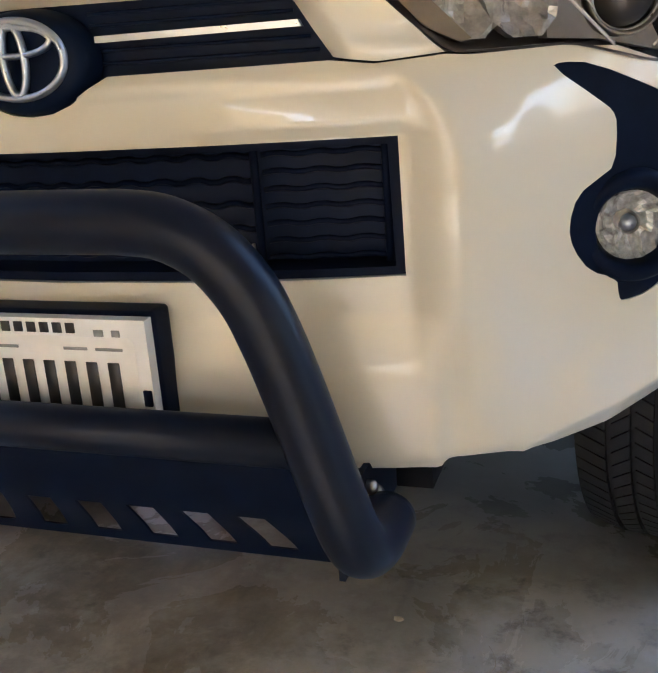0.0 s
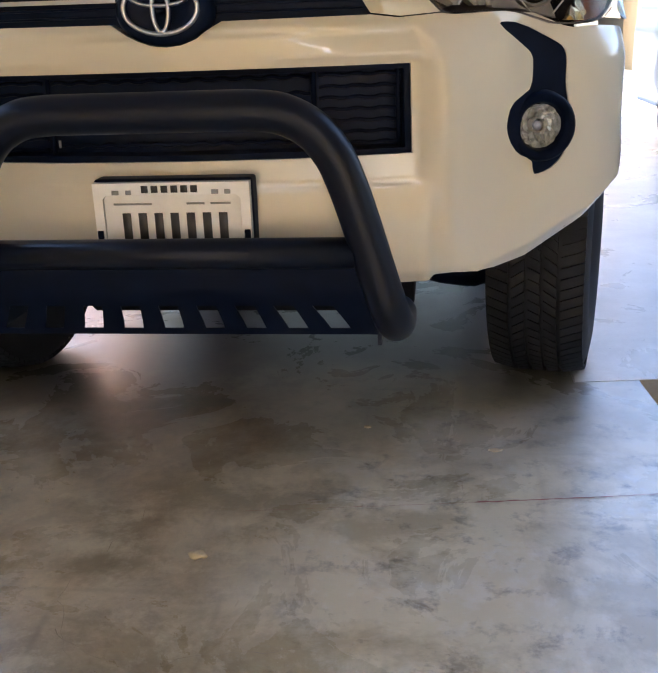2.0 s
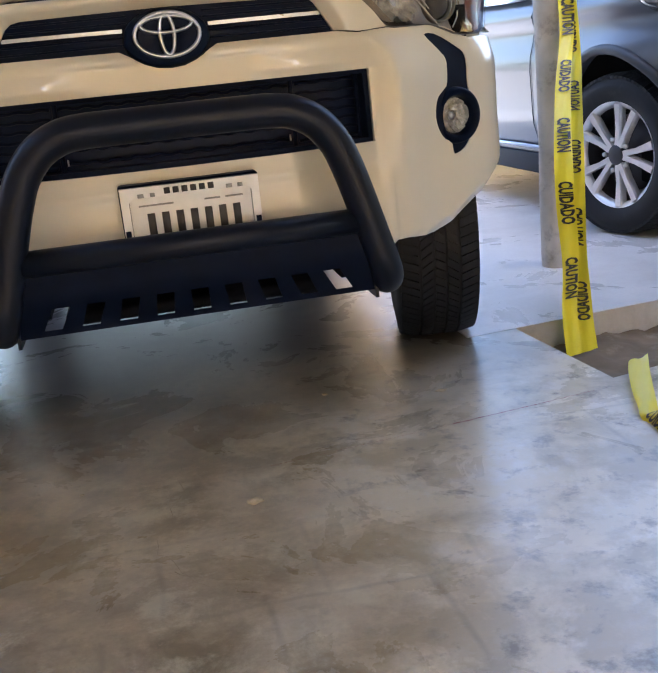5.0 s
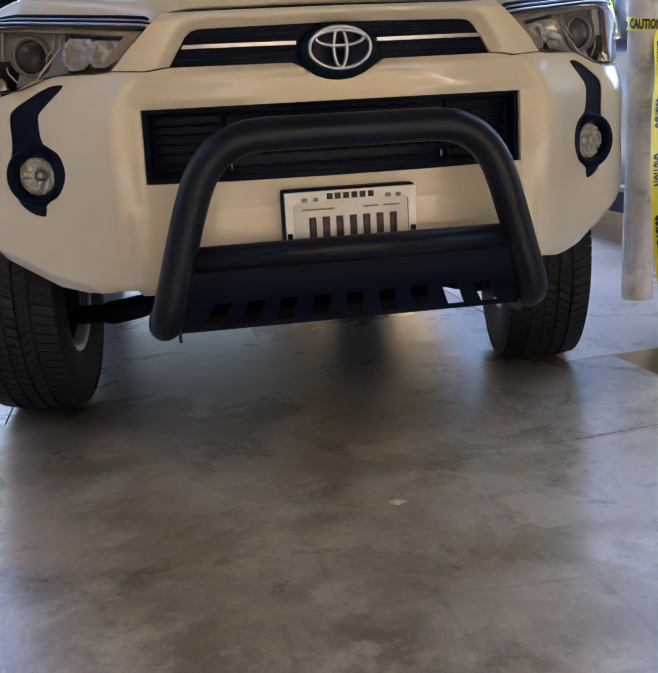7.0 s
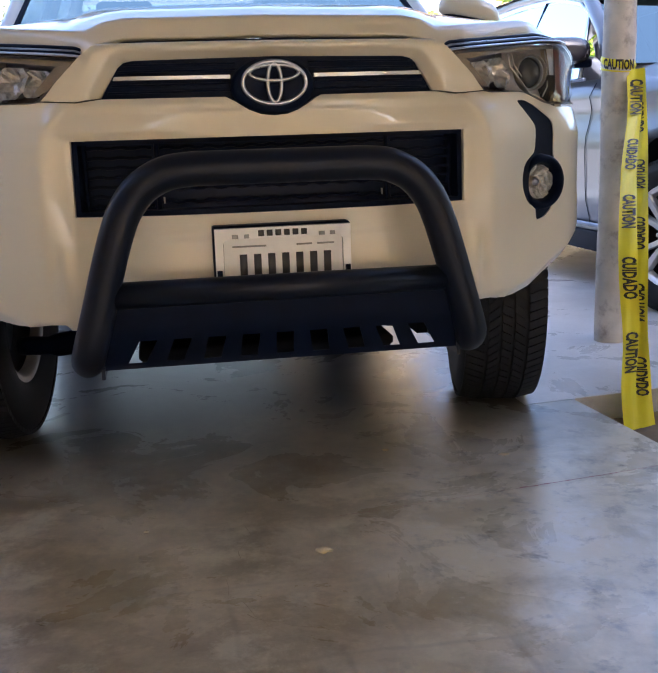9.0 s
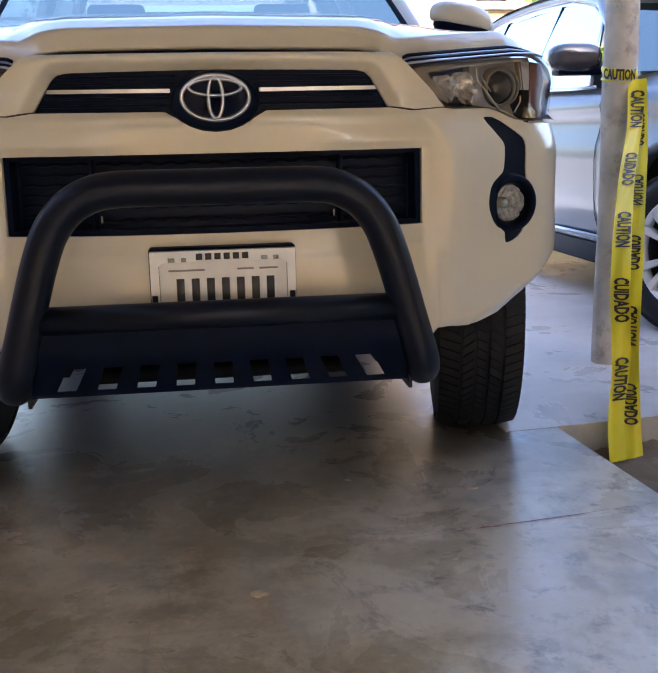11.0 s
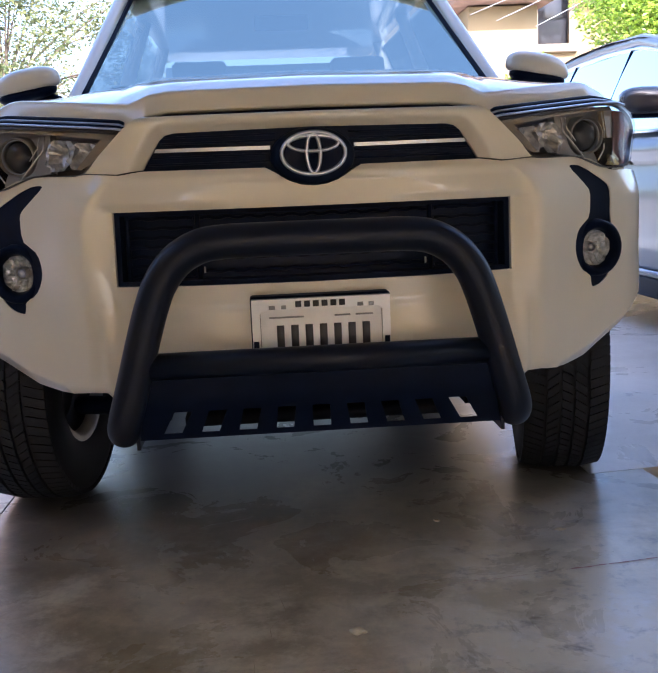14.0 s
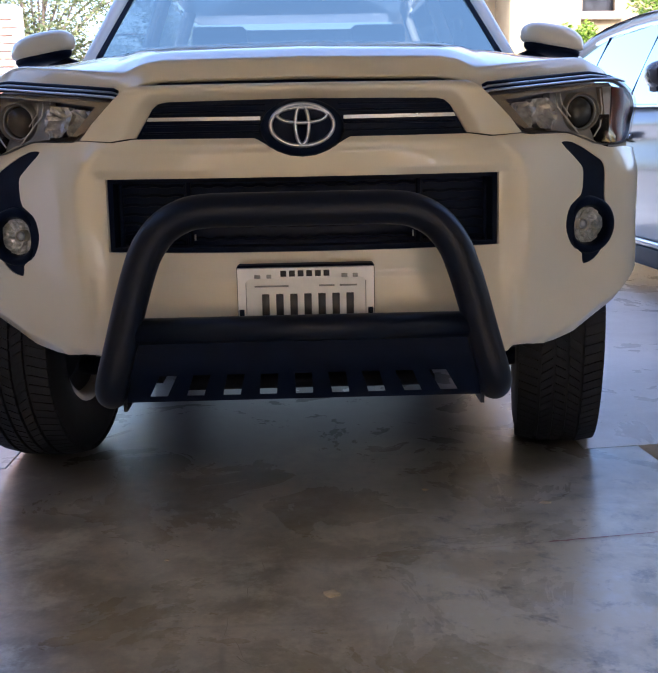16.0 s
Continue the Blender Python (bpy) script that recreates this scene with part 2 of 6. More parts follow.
def concrete(name, base, brown, stain, gloss_lo, gloss_hi, big, wet=0.5, ghost=0.0):
    """Trowelled, worn concrete: cloudy stains, tyre-dark smears, pale scuffs, fine cracks and an uneven polish."""
    m, t, b = nodes_of(name)
    cm0 = t.nodes.new("ShaderNodeMapping")
    cm0.inputs["Location"].default_value = (3.9, 2.2, 0)
    t.links.new(t.nodes.new("ShaderNodeTexCoord").outputs["Object"], cm0.inputs["Vector"])
    co = cm0.outputs[0]
    c = blend(t, ramp(t, tex(t, big, 5, 0.55, 0.3, co), 0.36, 0.64, (0, 0, 0), (1, 1, 1)), base, brown)
    c = blend(t, ramp(t, tex(t, big * 2.3, 8, 0.64, 0.35, co), 0.46, 0.62, (0, 0, 0), (wet,) * 3), c, stain)
    c = blend(t, ramp(t, tex(t, big * 7, 8, 0.66, 0.3, co), 0.46, 0.68, (0, 0, 0), (0.6 * wet,) * 3), c, stain)
    c = blend(t, ramp(t, tex(t, big * 4.1, 9, 0.7, 0.4, co), 0.50, 0.76, (0, 0, 0), (0.4,) * 3), c, tuple(min(1, v * 1.3) for v in base))
    if ghost:
        c = blend(t, ramp(t, tex(t, big * 3.1, 12, 0.72, 0.7, co), 0.42, 0.66, (0, 0, 0), (0.50,) * 3), c, tuple(v * 0.6 for v in brown))
        c = blend(t, ramp(t, tex(t, 9.0, 12, 0.78, 0.5, co), 0.52, 0.72, (0, 0, 0), (0.40,) * 3), c, tuple(min(1, v * 1.2) for v in base))
        c = blend(t, ramp(t, tex(t, 15.0, 8, 0.7, 0.2, co), 0.54, 0.72, (0, 0, 0), (0.40,) * 3), c, stain)
    c = blend(t, ramp(t, tex(t, 70, 6, 0.75, 0, co), 0.35, 0.7, (0, 0, 0), (0.22,) * 3), c, tuple(v * 0.5 for v in brown))
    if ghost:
        # cleaner, paler cement on both sides of the wheel lane, with sky sheen painted in
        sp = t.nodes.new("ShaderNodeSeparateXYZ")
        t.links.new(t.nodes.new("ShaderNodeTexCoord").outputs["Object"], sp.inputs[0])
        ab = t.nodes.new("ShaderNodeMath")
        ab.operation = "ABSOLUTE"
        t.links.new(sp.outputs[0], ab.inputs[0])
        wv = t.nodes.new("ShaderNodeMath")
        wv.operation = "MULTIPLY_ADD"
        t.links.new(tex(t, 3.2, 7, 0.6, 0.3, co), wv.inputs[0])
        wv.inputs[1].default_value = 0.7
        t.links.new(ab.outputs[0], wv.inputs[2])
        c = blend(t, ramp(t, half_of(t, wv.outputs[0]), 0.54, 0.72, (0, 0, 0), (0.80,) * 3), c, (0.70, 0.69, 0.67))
        # browner, dirtier lane side against scuffed pale grey cement; light from one side is painted in too
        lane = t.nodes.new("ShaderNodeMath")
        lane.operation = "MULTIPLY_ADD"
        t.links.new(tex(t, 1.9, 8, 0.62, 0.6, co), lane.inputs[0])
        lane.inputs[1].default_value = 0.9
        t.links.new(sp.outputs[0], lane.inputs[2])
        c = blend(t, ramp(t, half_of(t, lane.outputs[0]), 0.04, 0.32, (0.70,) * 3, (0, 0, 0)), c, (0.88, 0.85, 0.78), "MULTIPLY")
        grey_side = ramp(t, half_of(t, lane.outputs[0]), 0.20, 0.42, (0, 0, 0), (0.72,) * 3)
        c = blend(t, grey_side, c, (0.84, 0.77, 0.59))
        for scale, lo, hi, tone, much in ((6.0, .52, .64, (0.80, 0.77, 0.71), .9), (10.0, .54, .64, (0.20, 0.17, 0.13), .95), (26.0, .55, .63, (0.80, 0.77, 0.70), .5)):
            mk = t.nodes.new("ShaderNodeMath")
            mk.operation = "MULTIPLY"
            t.links.new(grey_side, mk.inputs[0])
            t.links.new(ramp(t, tex(t, scale, 12, 0.70, 0.15, co), lo, hi, (0, 0, 0), (much,) * 3), mk.inputs[1])
            c = blend(t, mk.outputs[0], c, tone)
    if ghost:
        # ragged brown and grey blotches at hand size
        c = blend(t, ramp(t, tex(t, 3.4, 10, 0.68, 0.25, co), 0.45, 0.57, (0, 0, 0), (0.85,) * 3), c, (0.60, 0.57, 0.48), "MULTIPLY")
        c = blend(t, ramp(t, tex(t, 6.3, 10, 0.70, 0.2, cm0.outputs[0]), 0.52, 0.64, (0, 0, 0), (0.6,) * 3), c, (0.70, 0.63, 0.46))
        # oil stain under the parked car, widened to paint in its shade, with a ragged front edge
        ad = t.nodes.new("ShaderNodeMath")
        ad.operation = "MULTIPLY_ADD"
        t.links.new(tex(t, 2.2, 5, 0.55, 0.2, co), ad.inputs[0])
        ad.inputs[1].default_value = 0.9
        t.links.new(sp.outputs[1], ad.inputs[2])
        oil_shade = t.nodes.new("ShaderNodeMath")
        oil_shade.operation = "MULTIPLY"
        t.links.new(ramp(t, half_of(t, ad.outputs[0]), 0.26, 0.70, (0, 0, 0), (0.93,) * 3), oil_shade.inputs[0])
        t.links.new(ramp(t, half_of(t, wv.outputs[0]), 0.66, 0.84, (1, 1, 1), (0, 0, 0)), oil_shade.inputs[1])
        c = blend(t, oil_shade.outputs[0], c, (0.050, 0.053, 0.062))
    # ghost of old tile joints, worn away in patches
    bk = t.nodes.new("ShaderNodeTexBrick")
    bk.offset = 0.35
    bk.inputs["Color1"].default_value = bk.inputs["Color2"].default_value = (0, 0, 0, 1)
    bk.inputs["Mortar"].default_value = (1, 1, 1, 1)
    bk.inputs["Scale"].default_value, bk.inputs["Mortar Size"].default_value, bk.inputs["Mortar Smooth"].default_value = 1.0, 0.011, 1.0
    bk.inputs["Brick Width"].default_value, bk.inputs["Row Height"].default_value = 0.30, 0.30
    wob = t.nodes.new("ShaderNodeMixRGB")
    wob.inputs[0].default_value = 0.035
    wn2 = t.nodes.new("ShaderNodeTexNoise")
    wn2.inputs["Scale"].default_value, wn2.inputs["Detail"].default_value = 5, 4
    t.links.new(co, wn2.inputs["Vector"])
    t.links.new(co, wob.inputs[1])
    t.links.new(wn2.outputs["Color"], wob.inputs[2])
    t.links.new(wob.outputs[0], bk.inputs["Vector"])
    jm = t.nodes.new("ShaderNodeMath")
    jm.operation = "MULTIPLY"
    t.links.new(bk.outputs["Color"], jm.inputs[0])
    t.links.new(ramp(t, tex(t, 1.7, 5, 0.6, 0.5, co), 0.48, 0.66, (0, 0, 0), (ghost,) * 3), jm.inputs[1])
    c = blend(t, jm.outputs[0], c, tuple(v * 0.6 for v in stain))
    # a few pale hairline cracks
    v = t.nodes.new("ShaderNodeTexVoronoi")
    v.feature = "DISTANCE_TO_EDGE"
    v.inputs["Scale"].default_value = 0.8
    warp = t.nodes.new("ShaderNodeMixRGB")
    warp.inputs[0].default_value = 0.3
    nz = t.nodes.new("ShaderNodeTexNoise")
    nz.inputs["Scale"].default_value, nz.inputs["Detail"].default_value = 4.5, 8
    t.links.new(co, nz.inputs["Vector"])
    t.links.new(co, warp.inputs[1])
    t.links.new(nz.outputs["Color"], warp.inputs[2])
    t.links.new(warp.outputs[0], v.inputs["Vector"])
    cm = t.nodes.new("ShaderNodeMath")
    cm.operation = "MULTIPLY"
    t.links.new(ramp(t, v.outputs["Distance"], 0.0, 0.005, (0.0 if ghost else 0.05,) * 3, (0, 0, 0)), cm.inputs[0])
    t.links.new(ramp(t, tex(t, 1.3, 4, 0.5, 0, co), 0.50, 0.60, (0, 0, 0), (1,) * 3), cm.inputs[1])
    c = blend(t, cm.outputs[0], c, tuple(min(1, x * 1.4) for x in base))
    t.links.new(c, b.inputs["Base Color"])
    rr = ramp(t, tex(t, big * 3.1, 8, 0.65, 0.7, co), 0.32, 0.68, (gloss_lo,) * 3, (gloss_hi,) * 3)
    t.links.new(rr, b.inputs["Roughness"])
    b.inputs["Specular IOR Level"].default_value = 0.7 if ghost else 0.5
    if ghost:
        # sealed, trafficked surface
        b.inputs["Coat Weight"].default_value, b.inputs["Coat Roughness"].default_value = 0.6, 0.30
    h = t.nodes.new("ShaderNodeMath")
    h.operation = "ADD"
    t.links.new(tex(t, 24, 6, 0.6, 0, co), h.inputs[0])
    t.links.new(tex(t, 3.0, 3, 0.5, 0, co), h.inputs[1])
    bump(t, b, h.outputs[0], 0.05 if ghost else 0.10, 0.006)
    return m


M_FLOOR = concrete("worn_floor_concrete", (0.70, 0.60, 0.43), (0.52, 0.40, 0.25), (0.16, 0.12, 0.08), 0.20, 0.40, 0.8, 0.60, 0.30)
M_DRIVE = concrete("driveway_concrete", (0.72, 0.71, 0.69), (0.62, 0.60, 0.57), (0.36, 0.34, 0.31), 0.22, 0.42, 0.7, 0.35)
M_GROUND = concrete("yard_ground", (0.46, 0.455, 0.44), (0.40, 0.39, 0.37), (0.2, 0.16, 0.11), 0.8, 0.95, 0.3, 0.4)


# ---- mesh helpers ----
def link(name, bm, material, parent=None, label="", smooth=True):
    me = bpy.data.meshes.new(name)
    if smooth:
        for f in bm.faces:
            f.smooth = True
    bm.to_mesh(me)
    bm.free()
    me.materials.append(material)
    ob = new(name, me)
    if parent is not None:
        ob.parent = parent
    if label:
        ob["label"] = label
    return ob


def part(name, bm, material, parent, label="", smooth=True):
    return link(name, bm, material, parent, label, smooth)


def empty(name, label, category, group="", kind=""):
    return tagged(new(name), label, category, group, kind)


def chaikin(pts, rounds=2, closed=True):
    for _ in range(rounds):
        out = []
        n = len(pts)
        for i in range(n if closed else n - 1):
            a, b = pts[i], pts[(i + 1) % n]
            out.append(tuple(0.75 * p + 0.25 * q for p, q in zip(a, b)))
            out.append(tuple(0.25 * p + 0.75 * q for p, q in zip(a, b)))
        pts = out if closed else [pts[0]] + out + [pts[-1]]
    return pts


def resample(pts, step, closed=True):
    out = []
    n = len(pts)
    for i in range(n if closed else n - 1):
        a, b = np.array(pts[i]), np.array(pts[(i + 1) % n])
        k = max(1, int(np.ceil(np.linalg.norm(b - a) / step)))
        out += [tuple(a + (b - a) * j / k) for j in range(k)]
    if not closed:
        out.append(tuple(pts[-1]))
    return out


def inside(points, loop):
    x, y = points[:, 0], points[:, 1]
    hit = np.zeros(len(points), bool)
    for i in range(len(loop)):
        (x1, y1), (x2, y2) = loop[i], loop[(i + 1) % len(loop)]
        if y1 != y2:
            cross = ((y1 > y) != (y2 > y)) & (x < (x2 - x1) * (y - y1) / (y2 - y1) + x1)
            hit ^= cross
    return hit


def sheet(outline, holes, at, step=0.012, wall=0.012, ribs=()):
    """A panel over a 2D outline with holes, laid on the surface at(a, b, depth), with its edges turned inwards by wall."""
    loops = [resample(outline, step)] + [resample(h, step) for h in holes]
    verts, edges = [], []
    for lp in loops:
        n0 = len(verts)
        verts += lp
        edges += [(n0 + i, n0 + (i + 1) % len(lp)) for i in range(len(lp))]
    for rib in ribs:
        n0 = len(verts)
        q = resample(rib, step, False)
        verts += q
        edges += [(n0 + i, n0 + i + 1) for i in range(len(q) - 1)]
    rim = np.array(verts)
    lo, hi = rim.min(0), rim.max(0)
    gx, gy = np.meshgrid(np.arange(lo[0] + step / 2, hi[0], step), np.arange(lo[1] + step / 2, hi[1], step))
    grid = np.stack([gx.ravel(), gy.ravel()], 1)
    keep = inside(grid, loops[0])
    for lp in loops[1:]:
        keep &= ~inside(grid, lp)
    grid = grid[keep]
    far = np.ones(len(grid), bool)
    for i in range(0, len(grid), 2000):
        d = np.linalg.norm(grid[i:i + 2000, None] - rim[None], axis=2).min(1)
        far[i:i + 2000] = d > 0.55 * step
    pts = [Vector(p) for p in verts] + [Vector(p) for p in grid[far]]
    v2, _, faces, *_ = delaunay_2d_cdt(pts, edges, [], 1, 1e-6)
    c2 = np.array([[v.x, v.y] for v in v2])
    cent = np.array([c2[list(f)].mean(0) for f in faces])
    good = inside(cent, loops[0])
    for lp in loops[1:]:
        good &= ~inside(cent, lp)
    bm = bmesh.new()
    vs = [bm.verts.new(at(p[0], p[1], 0.0)) for p in c2]
    for f, g in zip(faces, good):
        if g:
            bm.faces.new([vs[i] for i in f])
    bm.normal_update()
    idx = {v: i for i, v in enumerate(vs)}
    rim_edges = [e for e in bm.edges if len(e.link_faces) == 1]
    back = {}
    for e in rim_edges:
        for v in e.verts:
            if v not in back:
                back[v] = bm.verts.new(at(*c2[idx[v]], wall))
    for e in rim_edges:
        lpv = e.link_loops[0]
        a, b = lpv.vert, lpv.link_loop_next.vert
        bm.faces.new((b, a, back[a], back[b]))
        e.smooth = False
    for v in [v for v in bm.verts if not v.link_faces]:
        bm.verts.remove(v)
    return bm


def box(bm, x0, x1, y0, y1, z0, z1, m=None):
    r = bmesh.ops.create_cube(bm, size=1, matrix=Matrix.LocRotScale(((x0 + x1) / 2, (y0 + y1) / 2, (z0 + z1) / 2), None, (x1 - x0, y1 - y0, z1 - z0)))
    if m is not None:
        bmesh.ops.transform(bm, matrix=m, verts=r["verts"])
    return r["verts"]


def bevelled_box(x0, x1, y0, y1, z0, z1, r=0.004, segs=2):
    bm = bmesh.new()
    box(bm, x0, x1, y0, y1, z0, z1)
    bmesh.ops.bevel(bm, geom=bm.edges[:], offset=r, segments=segs, affect="EDGES", profile=0.7)
    return bm


def tube(path, radius, n=20, caps=True, bm=None):
    """A round bar along a path; radius may be a list."""
    bm = bm or bmesh.new()
    pts = [Vector(p) for p in path]
    rs = radius if isinstance(radius, (list, tuple)) else [radius] * len(pts)
    rings, side = [], None
    for i, p in enumerate(pts):
        d = (pts[min(i + 1, len(pts) - 1)] - pts[max(i - 1, 0)]).normalized()
        if side is None:
            side = d.orthogonal().normalized()
        side = (side - d * side.dot(d)).normalized()
        up = d.cross(side)
        rings.append([bm.verts.new(p + rs[i] * (math.cos(2 * math.pi * k / n) * side + math.sin(2 * math.pi * k / n) * up)) for k in range(n)])
    for a, b in zip(rings, rings[1:]):
        for k in range(n):
            bm.faces.new((a[k], a[(k + 1) % n], b[(k + 1) % n], b[k]))
    if caps:
        bm.faces.new(rings[0][::-1])
        bm.faces.new(rings[-1])
    return bm


def lathe(profile, n=48, axis="x", closed=False):
    """Turns (along, radius) pairs about an axis through the origin."""
    bm = bmesh.new()
    rings = []
    for k in range(n):
        c, s = math.cos(2 * math.pi * k / n), math.sin(2 * math.pi * k / n)
        rings.append([bm.verts.new((a, r * c, r * s) if axis == "x" else (r * c, a, r * s) if axis == "y" else (r * c, r * s, a)) for a, r in profile])
    m = len(profile)
    for k in range(n):
        a, b = rings[k], rings[(k + 1) % n]
        for i in range(m if closed else m - 1):
            bm.faces.new((a[i], b[i], b[(i + 1) % m], a[(i + 1) % m]))
    bmesh.ops.recalc_face_normals(bm, faces=bm.faces[:])
    return bm


def moved(bm, m):
    bmesh.ops.transform(bm, matrix=m, verts=bm.verts[:])
    return bm


def merged(*bms):
    out = bmesh.new()
    for b in bms:
        me = bpy.data.meshes.new("tmp")
        b.to_mesh(me)
        b.free()
        out.from_mesh(me)
        bpy.data.meshes.remove(me)
    return out


def spline(pts, per=8):
    """Catmull-Rom through the points."""
    p = [np.array(q, float) for q in pts]
    p = [2 * p[0] - p[1]] + p + [2 * p[-1] - p[-2]]
    out = []
    for i in range(1, len(p) - 2):
        for j in range(per):
            t = j / per
            out.append(tuple(0.5 * ((2 * p[i]) + (p[i + 1] - p[i - 1]) * t + (2 * p[i - 1] - 5 * p[i] + 4 * p[i + 1] - p[i + 2]) * t * t + (3 * p[i] - p[i - 1] - 3 * p[i + 1] + p[i + 2]) * t ** 3)))
    out.append(tuple(p[-2]))
    return out


def ss(a, b, v):
    t = min(1.0, max(0.0, (v - a) / (b - a)))
    return t * t * (3 - 2 * t)


# ---- setting: floor, driveway, pit, carport ----
PIT = [(1.085, 0.752), (2.35, 0.90), (2.35, 0.42), (1.135, 0.155)]


def flat_sheet(name, outline, holes, z, material, thick, label):
    bm = sheet(outline, holes, lambda a, b, d: (a, b, z - d), 0.35, thick)
    ob = link(name, bm, material, smooth=False)
    return tagged(ob, label, "floor", kind="structure")


SEAM = 0.738
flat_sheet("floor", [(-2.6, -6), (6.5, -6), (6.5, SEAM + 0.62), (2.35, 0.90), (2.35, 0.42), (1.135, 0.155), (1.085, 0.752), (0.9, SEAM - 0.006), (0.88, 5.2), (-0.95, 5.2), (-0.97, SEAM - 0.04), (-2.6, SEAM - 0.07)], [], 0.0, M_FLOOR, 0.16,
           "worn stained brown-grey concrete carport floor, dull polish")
flat_sheet("driveway", [(-2.6, SEAM - 0.064), (-0.976, SEAM - 0.034), (-0.956, 5.206), (0.886, 5.206), (0.906, SEAM), (1.085, 0.758), (2.35, 0.906), (6.5, SEAM + 0.626), (6.5, 14), (-2.6, 14)], [], 0.0, M_DRIVE, 0.16,
           "pale grey concrete driveway slab with hairline cracks")
bm = bmesh.new()
box(bm, -900, 900, -900, 900, -0.6, -0.12)
tagged(link("ground", bm, M_GROUND, smooth=False), "pale bare yard ground round the driveway", "ground", kind="structure")
# dug pit in the slab
bm = bmesh.new()
vs = {}
NX, NY = 46, 22
for i in range(NX + 1):
    for j in range(NY + 1):
        u, v = i / NX, j / NY
        p = (Vector(PIT[0]) * (1 - u) + Vector(PIT[1]) * u) * (1 - v) + (Vector(PIT[3]) * (1 - u) + Vector(PIT[2]) * u) * v
        e = min(u, v, 1 - v) * 8
        h = -0.105 + 0.03 * noise.noise((p.x * 5, p.y * 5, 0)) + 0.018 * noise.noise((p.x * 17, p.y * 17, 3)) + 0.05 * max(0, 1 - e) * (0.4 + 0.6 * noise.noise((p.x * 3, p.y * 3, 7)))
        vs[i, j] = bm.verts.new((p.x, p.y, h))
for i in range(NX):
    for j in range(NY):
        bm.faces.new((vs[i, j], vs[i, j + 1], vs[i + 1, j + 1], vs[i + 1, j]))
tagged(link("pit_bed", bm, M_DIRT), "brown earth in a shallow hole dug in the slab", "ground", kind="structure")

# carport shell: roof over the nose of the car, unseen light-shaping walls behind and beside it
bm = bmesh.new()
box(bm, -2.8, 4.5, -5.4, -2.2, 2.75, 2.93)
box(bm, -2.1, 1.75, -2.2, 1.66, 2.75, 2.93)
# east bay is added out of view to keep sky light off the car's corner
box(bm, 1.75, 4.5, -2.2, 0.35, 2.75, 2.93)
tagged(link("ceiling", bm, M_CEIL, smooth=False), "plain plastered carport ceiling slab with an unseen east bay added to block sky", "ceiling", kind="structure")
# unseen block added above the roof to cast shade over the driveway
bm = bmesh.new()
box(bm, -2.8, 4.5, -5.4, -2.2, 2.93, 8.0)
tagged(link("wall_sun_block", bm, M_WALLIN, smooth=False), "unseen plain block over the carport, added to shade the driveway", "wall", kind="structure")
# end wall out of view; its gap is added so bounced sun warms the car's front
bm = bmesh.new()
box(bm, -2.8, -1.5, -5.4, -5.2, -0.12, 2.75)
box(bm, 3.0, 4.3, -5.4, -5.2, -0.12, 2.75)
box(bm, -1.5, 3.0, -5.4, -5.2, 2.05, 2.75)
tagged(link("wall_south", bm, M_WALLIN, smooth=False), "unseen cream end wall with a gap added to let in bounced sun", "wall", kind="structure")
# side wall nobody sees, added to cut daylight from the west
bm = bmesh.new()
box(bm, -2.8, -2.6, -5.2, 0.5, -0.12, 2.75)
tagged(link("wall_west", bm, M_WALLIN, smooth=False), "unseen cream side wall added to block west light", "wall", kind="structure")
# unseen wall: opening follows the paint's reflections, length added to block east light
bm = bmesh.new()
box(bm, 4.3, 4.5, -5.2, -2.2, -0.12, 2.75)
box(bm, 4.3, 4.5, -2.2, -1.15, -0.12, 2.75)
box(bm, 4.3, 4.5, -1.15, -0.60, 1.75, 2.75)
box(bm, 4.3, 4.5, -1.15, -0.60, -0.12, 0.70)
box(bm, 4.3, 4.5, -0.60, 1.8, -0.12, 2.75)
tagged(link("wall_east", bm, M_WALLIN, smooth=False), "unseen tan side wall added to block east light, with an opening inferred from reflections", "wall", kind="structure")
# screen added beyond the gap so bright outdoors stays out of the paint
bm = bmesh.new()
box(bm, -6, 8, -7.2, -7.0, -0.12, 2.2)
tagged(link("wall_glare_screen", bm, M_WALLIN, smooth=False), "unseen cream screen wall added to hide bright outdoors beyond the gap", "wall", kind="structure")
# rough plaster column at the open edge
bm = bmesh.new()
box(bm, -2.2, -1.49, 0.95, 1.27, -0.12, 2.75)
for v in bm.verts:
    if v.co.x > -1.6 and v.co.y > 1.2:
        v.co.x -= 0.075
bmesh.ops.subdivide_edges(bm, edges=bm.edges[:], cuts=14, use_grid_fill=True)
for v in bm.verts:
    n = noise.noise_vector(v.co * 9) * 0.008 + noise.noise_vector(v.co * 2.3) * 0.02
    v.co += n
tagged(link("column", bm, M_STUCCO), "rough grey plastered column with worn foot", "column", kind="structure")

# ---- the white off-road car ----
# plan line of the nose: half width against depth, read as an arc length from the centre
PLAN = spline([(0, .015), (.25, .03), (.46, .065), (.55, .101), (.64, .163), (.72, .220), (.80, .279), (.87, .340), (.92, .41), (.945, .50), (.955, .62), (.957, .75)], 12)
PLAN_X = np.array([p[0] for p in PLAN])
